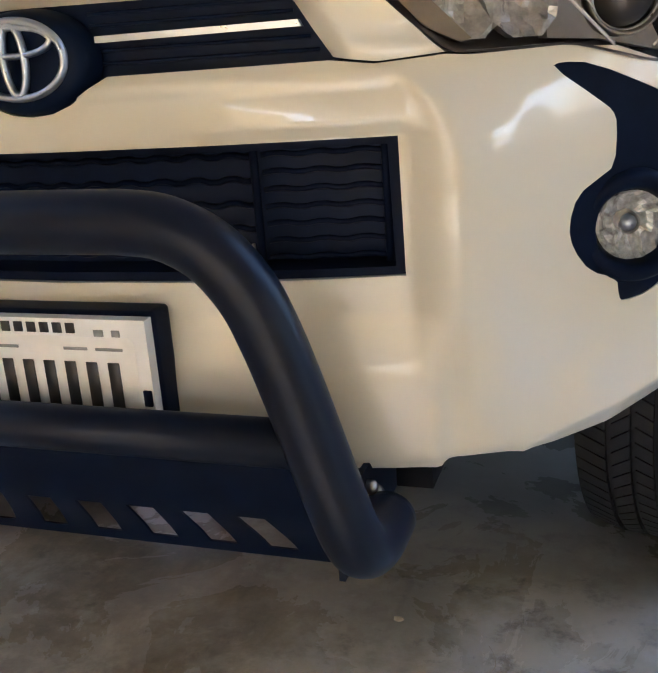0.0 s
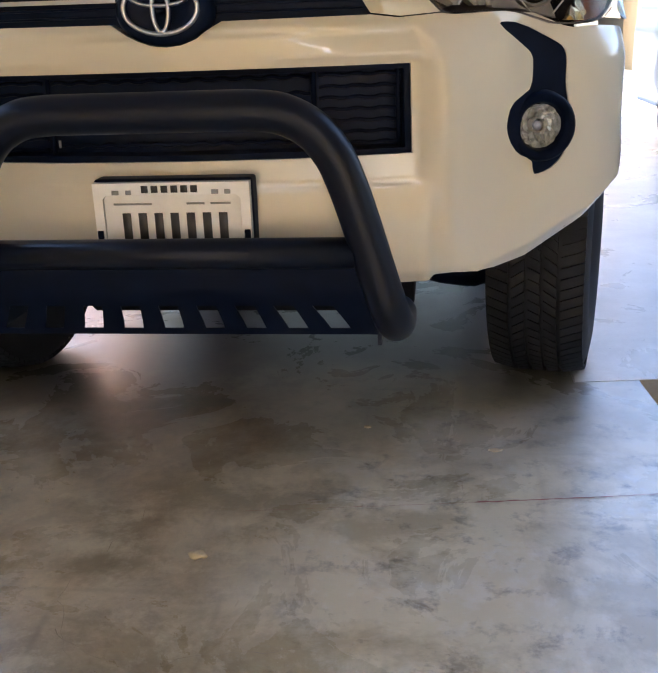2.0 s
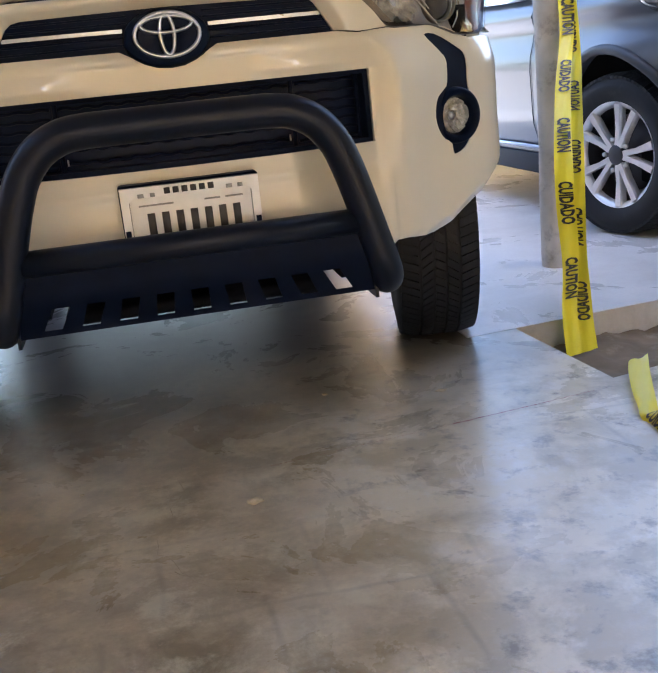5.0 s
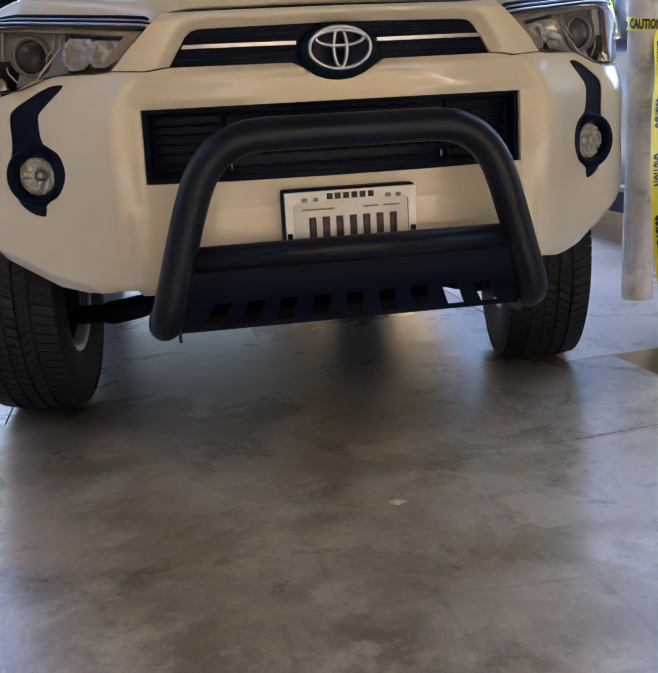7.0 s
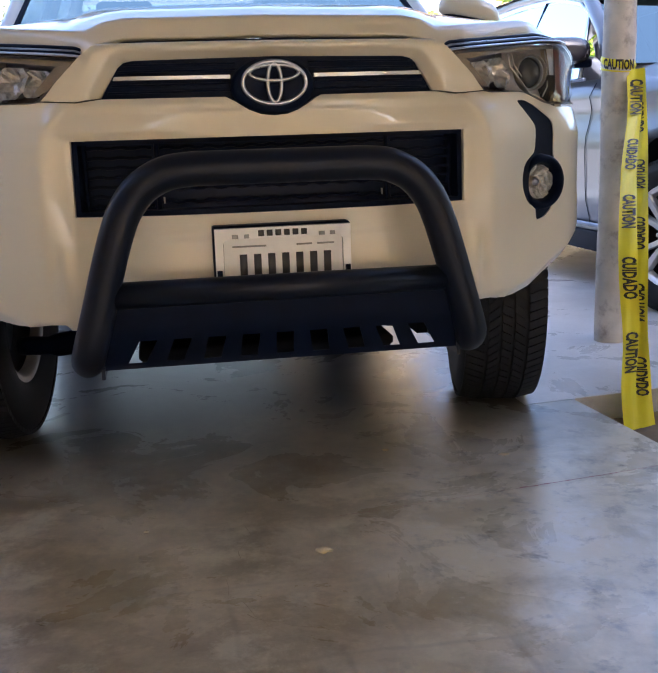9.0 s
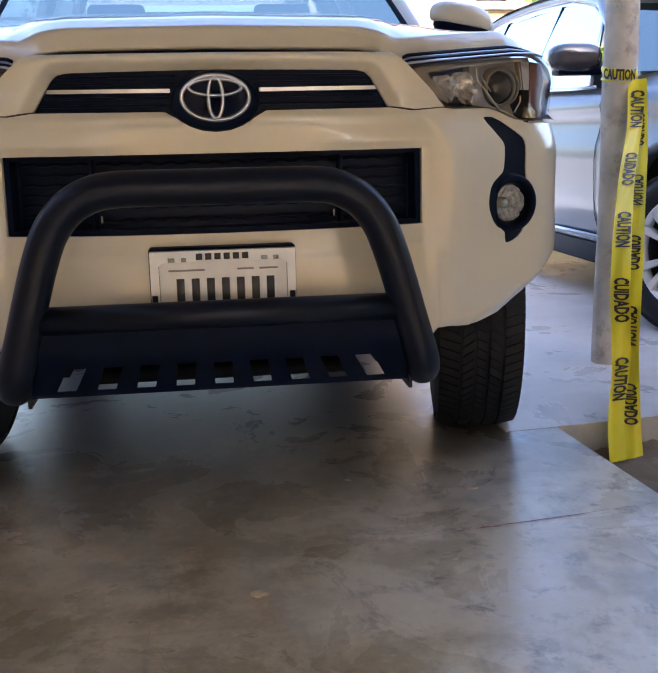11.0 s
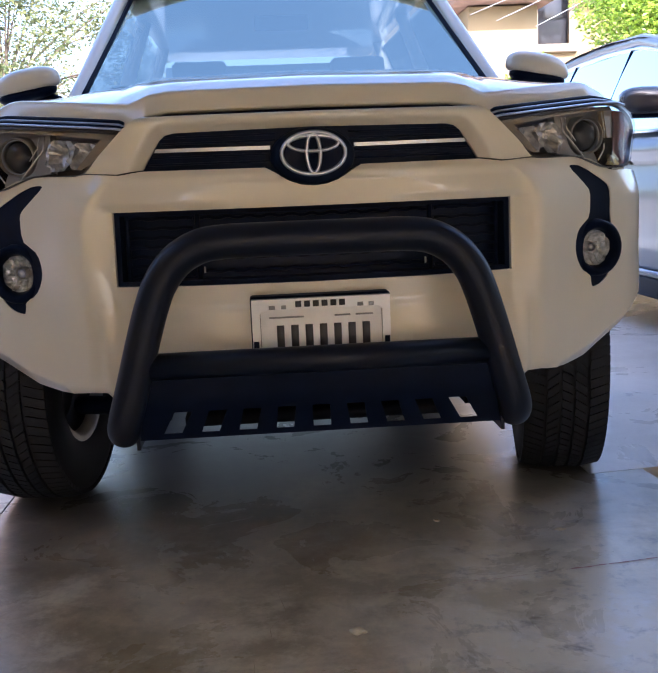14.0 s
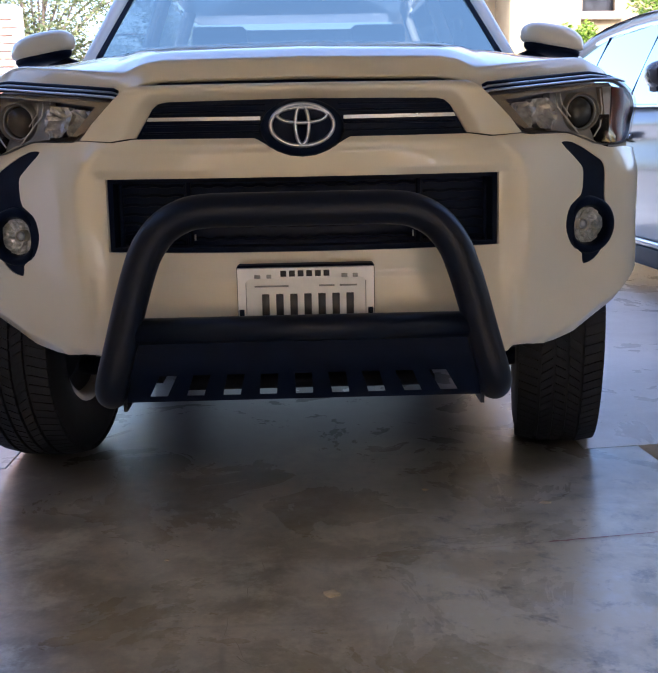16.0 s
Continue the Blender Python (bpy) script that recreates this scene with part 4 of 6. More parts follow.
# dark box behind the grille closes the engine bay
bm = bmesh.new()
box(bm, -.80, .80, .30, 1.3, .55, 1.06)
part("engine_bay", bm, M_DARK, suv, "dark engine bay", smooth=False)

AXLE = 0.91


def side_x(y, z):
    a = 0.957 - 0.05 * ss(.95, 1.20, z) - 0.02 * ss(.62, .5, z)
    return a + 0.012 * math.exp(-((y - AXLE) / .45) ** 2) * (1 - ss(.8, 1.05, z))


def wing(sg):
    bm = bmesh.new()
    ys = np.r_[np.linspace(.475, 1.45, 50), np.linspace(1.55, 4.7, 22)]
    nz = 16
    g = {}
    for i, y in enumerate(ys):
        low = 0.52
        for axle in (AXLE, AXLE + 2.79):
            d = abs(y - axle)
            if d < .47:
                low = max(low, .40 + math.sqrt(max(0, .47 ** 2 - d * d)))
        top = hood_z(.86, min(y, 1.36)) - .02 if y < 1.4 else 1.20
        top = max(top, low + .03)
        if y < .62:
            low = max(low, 0.985)
        for j in range(nz + 1):
            z = low + (top - low) * j / nz
            x = side_x(y, z)
            if y < 0.80:
                x = min(x, float(np.interp(y - 0.0, PLAN_Y, PLAN_X)) + .003) if z < 1.0 else min(x, float(np.interp(y + .02, PLAN_Y, PLAN_X)))
            x -= .030 * ss(.60, .46, y) * ss(.97, 1.01, z)
            if j == nz:
                x -= .03
            g[i, j] = bm.verts.new((sg * x, y, z))
        g[i, -1] = bm.verts.new((sg * (side_x(y, low) - .06), y, low + .005))
    for i in range(len(ys) - 1):
        for j in range(-1, nz):
            bm.faces.new((g[i, j], g[i + 1, j], g[i + 1, j + 1], g[i, j + 1]))
    bmesh.ops.recalc_face_normals(bm, faces=bm.faces[:])
    return bm


for sg in (1, -1):
    part("wing", wing(sg), M_WHITE, suv, "white front wing and flank")



# windscreen, slightly bowed
def screen_at(u, v, depth=0.0):
    x = u * (.738 - .115 * v)
    y = 1.265 + .665 * v + .075 * u * u + depth * .5
    z = 1.285 + .452 * v - .012 * u * u - depth
    return (x, y, z)


part("windscreen", sheet([(-1, 0), (1, 0), (1, 1.16), (-1, 1.16)], [], screen_at, 0.08, 0.004), M_GLASS, suv, "windscreen mirroring blue sky").visible_shadow = False
for sg in (1, -1):
    pts = [(sg * (.775 - .118 * v), 1.30 + .665 * v + .03, 1.255 + .485 * v) for v in np.linspace(-.12, 1.18, 12)]
    part("pillar", tube(pts, 0.027, 14), M_WHITE, suv, "white windscreen pillar")
    part("screen_seal", tube([screen_at(sg * 1.012, v) for v in np.linspace(0, 1.16, 10)], 0.012, 8), M_BLACKPLASTIC, suv, "black windscreen seal")
    for (y0, y1) in ((2.05, 2.95), (3.05, 3.95)):
        bm = bmesh.new()
        a = [bm.verts.new(p) for p in ((sg * .885, y0 - .42 * (y0 < 2.5), 1.22), (sg * .885, y1, 1.22), (sg * .68, y1 - .03, 1.76), (sg * .68, y0, 1.76))]
        bm.faces.new(a)
        part("side_window", bm, M_SIDEGLASS, suv, "side window").visible_shadow = False
    for y0 in (2.98, 4.0):
        part("door_post", tube([(sg * .89, y0, 1.2), (sg * .67, y0 - .02, 1.81)], 0.04, 10), M_WHITE, suv, "white door post")
    # door mirror
    mm = Matrix.Translation((sg * .955, 1.50, 1.362)) @ Matrix.Rotation(sg * radians(-8), 4, "Z")
    bm = bmesh.new()
    bmesh.ops.create_uvsphere(bm, u_segments=28, v_segments=18, radius=1)
    for v in bm.verts:
        c = v.co
        c.x, c.y, c.z = math.copysign(abs(c.x) ** .75, c.x) * .118, math.copysign(abs(c.y) ** .8, c.y) * .075, math.copysign(abs(c.z) ** .85, c.z) * .060
        if c.z < -.015:
            c.z = -.015 - (abs(c.z) - .015) * .45
        c.z += sg * -c.x * .20
    mirror = part("door_mirror", moved(bm, mm), M_WHITE, suv, "white door mirror with a black underside")
    bm = bmesh.new()
    bmesh.ops.create_uvsphere(bm, u_segments=24, v_segments=14, radius=1)
    for v in bm.verts:
        c = v.co
        c.x, c.y, c.z = math.copysign(abs(c.x) ** .6, c.x) * .104, math.copysign(abs(c.y) ** .8, c.y) * .068, c.z * .030 - .032
        c.z += sg * -c.x * .20
    part("mirror_foot", moved(bm, mm), M_BLACKPLASTIC, mirror, "black lower mirror shell")
    part("mirror_arm", tube([(sg * .80, 1.52, 1.275), (sg * .88, 1.51, 1.31), (sg * .95, 1.50, 1.33)], 0.026, 12), M_BLACKPLASTIC, mirror)
part("roof", bevelled_box(-.70, .70, 2.03, 4.6, 1.800, 1.86, .025, 3), M_WHITE, suv, "white roof")
part("tailgate", bevelled_box(-.86, .86, 4.62, 4.72, .55, 1.25, .03, 2), M_WHITE, suv)
part("rear_window", bevelled_box(-.72, .72, 4.58, 4.60, 1.22, 1.76, .004, 1), M_TINT, suv)
part("cowl", bevelled_box(-.80, .80, 1.30, 1.42, 1.18, 1.262, .01, 2), M_BLACKPLASTIC, suv, "black cowl")
part("dashboard", bevelled_box(-.74, .74, 1.55, 1.95, 1.02, 1.235, .03, 2), M_INTERIOR, suv, "dark dashboard")
part("cabin_floor", bevelled_box(-.86, .86, 1.4, 4.6, .50, .62, .02, 1), M_INTERIOR, suv)
for sx in (-.38, .38):
    part("seat", bevelled_box(sx - .24, sx + .24, 2.45, 2.62, .75, 1.34, .06, 3), M_INTERIOR, suv, "dark front seat")
    part("headrest", bevelled_box(sx - .13, sx + .13, 2.50, 2.60, 1.37, 1.55, .04, 3), M_INTERIOR, suv)
part("rear_mirror", bevelled_box(-.11, .11, 1.86, 1.89, 1.585, 1.645, .014, 2), M_BLACKPLASTIC, suv, "dark rear-view mirror")
part("paper_slip", bevelled_box(-.64, -.48, 1.46, 1.462, 1.325, 1.345, .0005, 1), M_PAPER, suv, "pale slip behind the windscreen")
for x0, x1, sg in ((-.62, -.12, 1), (.02, .50, 1)):
    pts = [(x0 + (x1 - x0) * k, 1.275 + .02 * math.sin(k * 3.1), 1.312 + .020 * math.sin(k * math.pi)) for k in np.linspace(0, 1, 9)]
    part("wiper", tube(pts, 0.007, 8), M_BLACKPLASTIC, suv, "black wiper arm")

# ---- number plate ----
part("plate_holder", bevelled_box(-.160, .160, -.030, .018, .570, .727, .010, 3), M_BLACKPLASTIC, suv, "deep black plate holder")
bm = sheet(chaikin([(-.157, .566), (.157, .566), (.157, .722), (-.157, .722)], 0), [resample([(-.1385, .582), (.1385, .582), (.1385, .690), (.130, .698), (-.130, .698), (-.1385, .690)], .03)], lambda a, b, d: (a, -.047 + d, b), 0.02, 0.018)
frame_w = part("plate_frame", bm, M_FRAMEWHITE, suv, "glossy white dealer plate frame", smooth=False)
plate = part("number_plate", bevelled_box(-.1375, .1375, -.0425, -.0405, .580, .707, .0008, 1), M_PLATEWHITE, suv, "white number plate")


def plain_bar(x0, x1, z0, z1, parent, mat, y=-.0440, name="lettering_bar"):
    part(name, bevelled_box(x0, x1, y, y + .0018, z0, z1, .0005, 1), mat, parent)


for k in range(7):
    x0 = -.1075 + k * .0325
    plain_bar(x0 + .0055, x0 + .0225, .592, .662, plate, M_INK)
for k in range(6):
    x0 = -.058 + k * .0198
    plain_bar(x0, x0 + .0135, .7025, .7165, frame_w, M_INK, -.0485)
for x0, x1 in ((-.118, -.104), (-.090, -.079), (.082, .096), (.108, .120)):
    plain_bar(x0, x1, .699, .708, frame_w, M_GREYINK, -.0485)
for x0, x1 in ((-.118, -.04), (.030, .066), (.078, .118)):
    plain_bar(x0, x1, .678, .682, plate, M_GREYINK)
for sx in (-1, 1):
    part("frame_clip", bevelled_box(sx * .149 - .006, sx * .149 + .006, -.0500, -.044, .606, .628, .001, 1), M_BLACKPLASTIC, frame_w, "black frame clip")

# ---- bull bar ----
BX = -.009


def hoop_path():
    right = [(.447, .030, .434), (.448, -.030, .436), (.445, -.075, .448), (.436, -.098, .480), (.412, -.102, .560), (.386, -.104, .650), (.362, -.106, .725), (.338, -.108, .780), (.300, -.110, .826), (.250, -.112, .853), (.20, -.113, .8605), (.15, -.113, .8615), (.08, -.113, .8615), (.02, -.113, .8615)]
    pts = [(BX + x, y, z) for x, y, z in right] + [(BX - x, y, z) for x, y, z in reversed(right)]
    return spline(pts, 6)


bar = part("bull_bar", tube(hoop_path(), 0.0375, 28), M_BLACKSATIN, suv, "satin black tubular bull bar")
part("cross_tube", tube([(BX - .40, -.098, .592), (BX + .40, -.098, .592)], 0.030, 20), M_BLACKSATIN, bar)
# guard plate between the legs, folded back at its foot, with slanted slots
slots = []
for k in range(9):
    c = -.338 + k * .0845
    lean = .030 * (k - 4) / 4
    slots.append([(BX + c - .020, .432), (BX + c + .020, .432), (BX + c + .018 - lean, .487), (BX + c - .022 - lean, .487)])


def guard_at(a, b, depth=0.0):
    back = 0.036 * ss(.52, .42, b)
    return (a, -.106 + back + depth, b)


gl = [(BX - .450, .419), (BX + .450, .419), (BX + .435, .50), (BX + .405, .595), (BX - .405, .595), (BX - .435, .50)]
part("guard_plate", sheet(gl, slots, guard_at, 0.02, 0.004), M_BLACKPLASTIC, bar, "black slotted skid guard")
for sg in (1, -1):
    bm = bmesh.new()
    box(bm, BX + sg * .415 - .004, BX + sg * .415 + .004, -.08, .35, .40, .50)
    part("bracket", bm, M_BLACKSATIN, bar, "black mounting bracket", smooth=False)
    for (y, z) in ((.03, .475), (.055, .455)):
        part("bolt", moved(lathe([(0, .0001), (0, .010), (.010, .010), (.014, .006), (.014, .0001)], 12, "x"), Matrix.Translation((BX + sg * .42, y, z)) @ Matrix.Rotation(0 if sg > 0 else math.pi, 4, "Z")), M_STEEL, bar, "bright bolt")
    part("foot_screw", moved(lathe([(0, .0001), (0, .006), (-.006, .006), (-.010, .003)], 10, "z"), Matrix.Translation((BX + sg * .375, -.06, .428))), M_STEEL, bar, "bright screw end")

# ---- chassis and suspension ----
for sg in (1, -1):
    bm = bmesh.new()
    box(bm, sg * .42 - .045, sg * .42 + .045, .18, 4.4, .40, .50)
    part("chassis_rail", bm, M_DARK, suv, smooth=False)
    part("control_arm", tube(spline([(sg * .36, .76, .345), (sg * .50, .79, .322), (sg * .62, .82, .300), (sg * .74, .88, .290)], 5), [.034] * 6 + [.038] * 5 + [.030] * 5, 14), M_BLACKPLASTIC, suv, "black lower control arm")
part("underbody", bevelled_box(-.90, .90, 1.36, 4.55, .385, .42, .01, 1), M_DARK, suv, "black underbody")
# guards added to keep bright surroundings out of the reflections under the car
for sg in (1, -1):
    part("splash_guard", bevelled_box(sg * .72 - .21, sg * .72 + .21, 1.385, 1.40, .30, .80, .004, 1), M_DARK, suv, "black splash guard behind the front wheel, added to block light")
part("skid_plate", bevelled_box(-.36, .36, .38, 1.25, .324, .36, .01, 1), M_DARK, suv)
part("front_beam", bevelled_box(-.44, .44, .20, .27, .43, .52, .01, 1), M_DARK, suv)
part("gearbox", bevelled_box(-.22, .22, 1.2, 2.6, .33, .5, .05, 2), M_DARK, suv)
part("rear_axle", tube([(-.8, AXLE + 2.79, .39), (.8, AXLE + 2.79, .39)], 0.05, 12), M_DARK, suv)
part("fuel_tank", bevelled_box(-.4, .4, 2.9, 3.4, .34, .52, .04, 2), M_DARK, suv)
for sg in (1, -1):
    bm = bmesh.new()
    arch = []
    for k in range(25):
        t = math.pi * (.17 + .66 * k / 24)
        arch.append([bm.verts.new((sg * x, AXLE + .47 * math.cos(t), .42 + .47 * math.sin(t))) for x in (.50, .90)])
    for p, q in zip(arch, arch[1:]):
        bm.faces.new((p[0], p[1], q[1], q[0]))
    part("arch_liner", bm, M_DARK, suv, "black wheel-arch liner")


def make_tyre(r, w, rim_r):
    """Tyre carcass with sidewalls and grooves; the axis is x and the outer face +x."""
    h = w / 2
    prof = [(-h * .80, rim_r - .01), (-h * .98, rim_r + .02), (-h * 1.06, (r + rim_r) / 2), (-h * 1.02, r - .055), (-h * .93, r - .020)]
    prof += [(-h * .80, r - .012), (h * .80, r - .012)]
    prof += [(h * .93, r - .020), (h * 1.02, r - .055), (h * 1.06, (r + rim_r) / 2), (h * .98, rim_r + .02), (h * .80, rim_r - .01)]
    return lathe(prof, 72, "x")


def make_tread(r, w, count=84):
    """Rows of blocks split by grooves, slanted differently from rib to rib."""
    verts, faces = [], []
    h = w / 2
    ribs = [(-.98, -.53, .55), (-.45, -.19, -.75), (-.12, .12, .5), (.19, .45, .75), (.53, .98, -.55)]
    for a, b, slant in ribs:
        for k in range(count):
            t0 = 2 * math.pi * (k + .05) / count
            t1 = 2 * math.pi * (k + .93) / count
            sh = slant * 2 * math.pi / count
            base = len(verts)
            for rr, inset in ((r - .014, 0), (r, .003)):
                for xx, tt in ((a, t0), (b, t0 + sh), (b, t1 + sh), (a, t1)):
                    drop = .014 * max(0, abs(xx) - .62) ** 1.4 / .27
                    verts.append((xx * h, (rr - drop) * math.cos(tt), (rr - drop) * math.sin(tt)))
            faces += [tuple(base + i for i in f) for f in ((4, 5, 6, 7), (0, 4, 7, 3), (1, 2, 6, 5), (0, 1, 5, 4), (3, 7, 6, 2))]
    bm = bmesh.new()
    vs = [bm.verts.new(v) for v in verts]
    for f in faces:
        bm.faces.new([vs[i] for i in f])
    bmesh.ops.recalc_face_normals(bm, faces=bm.faces[:])
    return bm


def make_rim(rim_r, w, spokes, wide, bright, dark, parent, part_angle=.085):
    """Barrel, hub and pairs of spokes on the +x face."""
    h = w / 2
    barrel = part("wheel", lathe([(-h * .8, rim_r), (-h * .8, rim_r - .012), (-h * .3, rim_r - .035), (h * .55, rim_r - .03), (h * .78, rim_r - .012), (h * .84, rim_r)], 56, "x"), dark, parent, "alloy rim")
    part("rim_flange", lathe([(h * .50, rim_r - .030), (h * .62, rim_r - .031), (h * .79, rim_r - .016), (h * .86, rim_r - .002)], 56, "x"), bright, barrel, "bright rim flange")
    part("inner_flange", lathe([(-h * .60, rim_r - .030), (-h * .78, rim_r - .026), (-h * .86, rim_r - .010), (-h * .88, rim_r + .002)], 56, "x"), M_LAMPGREY, barrel, "dull alloy inner rim edge")
    part("brake_disc", lathe([(-.03, .001), (-.03, rim_r * .72), (-.01, rim_r * .72), (-.01, .001)], 40, "x"), M_ALLOYDARK, barrel, "dull brake disc")
    for k in range(spokes):
        a = 2 * math.pi * k / spokes
        for off, mat, nm in ((-part_angle, bright, "spoke"), (part_angle, bright, "spoke")):
            bm = bmesh.new()
            ps = []
            for rr, ww, xx in ((.03, wide * .9, h * .70), (rim_r * .5, wide * .75, h * .72), (rim_r - .012, wide * 1.15, h * .78)):
                aa = a + off * (1.0 + .6 * rr / rim_r)
                c, s = math.cos(aa), math.sin(aa)
                ps.append([bm.verts.new((xx + dx, rr * c - d * s, rr * s + d * c)) for dx, d in ((0, -ww), (.012, -ww * .8), (.012, ww * .8), (0, ww), (-.03, ww * .8), (-.03, -ww * .8))])
            for p, q in zip(ps, ps[1:]):
                for i in range(6):
                    bm.faces.new((p[i], p[(i + 1) % 6], q[(i + 1) % 6], q[i]))
            bmesh.ops.recalc_face_normals(bm, faces=bm.faces[:])
            part(nm, bm, mat, barrel, smooth=False)
    part("hub_cap", lathe([(h * .60, rim_r * .20), (h * .80, rim_r * .19), (h * .88, rim_r * .14), (h * .90, .0005)], 28, "x"), dark, barrel, "dark hub cap")
    for k in range(5):
        a = 2 * math.pi * (k + .5) / 5
        part("wheel_nut", moved(lathe([(h * .70, .012), (h * .84, .011), (h * .86, .0005)], 8, "x"), Matrix.Translation((0, rim_r * .30 * math.cos(a), rim_r * .30 * math.sin(a)))), M_STEEL, barrel)
    return barrel


def wheel(parent, x, y, r, w, rim_r, steer, sg, spokes=6, wide=.022, bright=None, dark=None, part_angle=.085):
    """A wheel as a part of its car; sg: +1 if its outer face looks to +x."""
    hub = make_rim(rim_r, w, spokes, wide, bright or M_ALLOY, dark or M_ALLOYDARK, parent, part_angle)
    hub.matrix_basis = Matrix.Translation((x, y, r - .004)) @ Matrix.Rotation(radians(steer), 4, "Z") @ (Matrix.Identity(4) if sg > 0 else Matrix.Rotation(math.pi, 4, "Z"))
    t = part("tyre", make_tyre(r, w, rim_r), M_RUBBER, hub, "black road tyre")
    part("tread", make_tread(r, w), M_RUBBER, hub, "blocked tread", smooth=False)
    return hub


for sg, steer in ((1, -11.5), (-1, -7.5)):
    wheel(suv, sg * .836, AXLE, .400, .253, .222, steer, sg)
    wheel(suv, sg * .815, AXLE + 2.79, .402, .272, .225, 0, sg)

# ---- the grey car on the neighbouring bay ----
grey = empty("grey_car", "metallic grey crossover with chrome window line, parked on the driveway", "car")
GX, GF = 2.13, 1.12      # its near flank and its front end
GW = 1.86


def grey_low(y):
    low = .30
    for axle in (1.97, 1.97 + 2.75):
        d = abs(y - axle)
        if d < .475:
            low = max(low, .40 + math.sqrt(max(0, .475 ** 2 - d * d)))
    return low


def grey_flank(y, z):
    """How far the flank stands in from its widest line."""
    nose = .55 * max(0, (2.05 - y) / .95) ** 2.4
    waist = .035 * ss(.80, 1.0, z) - .02 * ss(1.0, 1.06, z) + .05 * ss(.55, .32, z) + .06 * ss(1.06, 1.2, z)
    flare = -.02 * math.exp(-((y - 1.97) / .46) ** 2) * (1 - ss(.85, 1.0, z))
    return nose + waist + flare


def grey_shoulder(y):
    return float(np.interp(y, [1.12, 1.3, 1.6, 2.0, 2.4, 2.75, 3.2, 4.0, 5.0, 5.9], [.92, 1.02, 1.09, 1.13, 1.155, 1.165, 1.165, 1.19, 1.24, 1.28]))


bm = bmesh.new()
ys = np.r_[np.linspace(GF, 2.6, 60), np.linspace(2.7, 5.9, 34)]
NZ = 22
for mirror in (0, 1):
    g = {}
    for i, y in enumerate(ys):
        low, top = grey_low(y), grey_shoulder(y)
        for j in range(NZ + 1):
            z = low + (top - low) * j / NZ
            inn = grey_flank(y, z)
            if j == NZ:
                inn += .02
            x = GX + inn if not mirror else GX + GW - inn
            g[i, j] = bm.verts.new((x, y, z))
        g[i, -1] = bm.verts.new((GX + grey_flank(y, low) + .07 if not mirror else GX + GW - grey_flank(y, low) - .07, y, low + .004))
    for i in range(len(ys) - 1):
        for j in range(-1, NZ):
            bm.faces.new((g[i, j], g[i + 1, j], g[i + 1, j + 1], g[i, j + 1]))
bmesh.ops.recalc_face_normals(bm, faces=bm.faces[:])
part("flank", bm, M_GREYCAR, grey, "metallic grey flank and wing")
# bonnet and nose across the width
bm = bmesh.new()
g = {}
us = np.linspace(-1, 1, 41)
yy = np.r_[np.linspace(GF, 1.45, 12), np.linspace(1.52, 2.78, 16)]
for i, y in enumerate(yy):
    top = grey_shoulder(y)
    hw = GW / 2 - grey_flank(y, top) - .02
    for j, u in enumerate(us):
        z = top + (.085 * ss(1.12, 1.9, y) + .02) * (1 - abs(u) ** 2.6) + .012 * ss(.55, .62, abs(u)) * (1 - ss(.8, .95, abs(u)))
        g[i, j] = bm.verts.new((GX + GW / 2 + u * hw, y, z))
for i in range(len(yy) - 1):
    for j in range(len(us) - 1):
        bm.faces.new((g[i, j], g[i + 1, j], g[i + 1, j + 1], g[i, j + 1]))
fv = [bm.verts.new((GX + GW / 2 + u * (GW / 2 - grey_flank(GF, .92) - .02), GF - .03 * (1 - abs(u)), .30)) for u in us]
for j in range(len(us) - 1):
    bm.faces.new((fv[j], g[0, j], g[0, j + 1], fv[j + 1]))
bmesh.ops.recalc_face_normals(bm, faces=bm.faces[:])
part("bonnet", bm, M_GREYCAR, grey, "grey bonnet")


def green_at(side):
    def at(y, z, depth=0.0):
        inn = .045 + .27 * max(0, (z - 1.15)) / .65 + .06 * max(0, (z - 1.15) / .65) ** 2 + depth
        return (GX + inn if side else GX + GW - inn, y, z)
    return at


def roofline(y):
    return float(np.interp(y, [2.55, 3.0, 3.35, 3.8, 4.4, 5.0, 5.5, 5.95], [1.20, 1.52, 1.70, 1.79, 1.82, 1.81, 1.76, 1.62]))


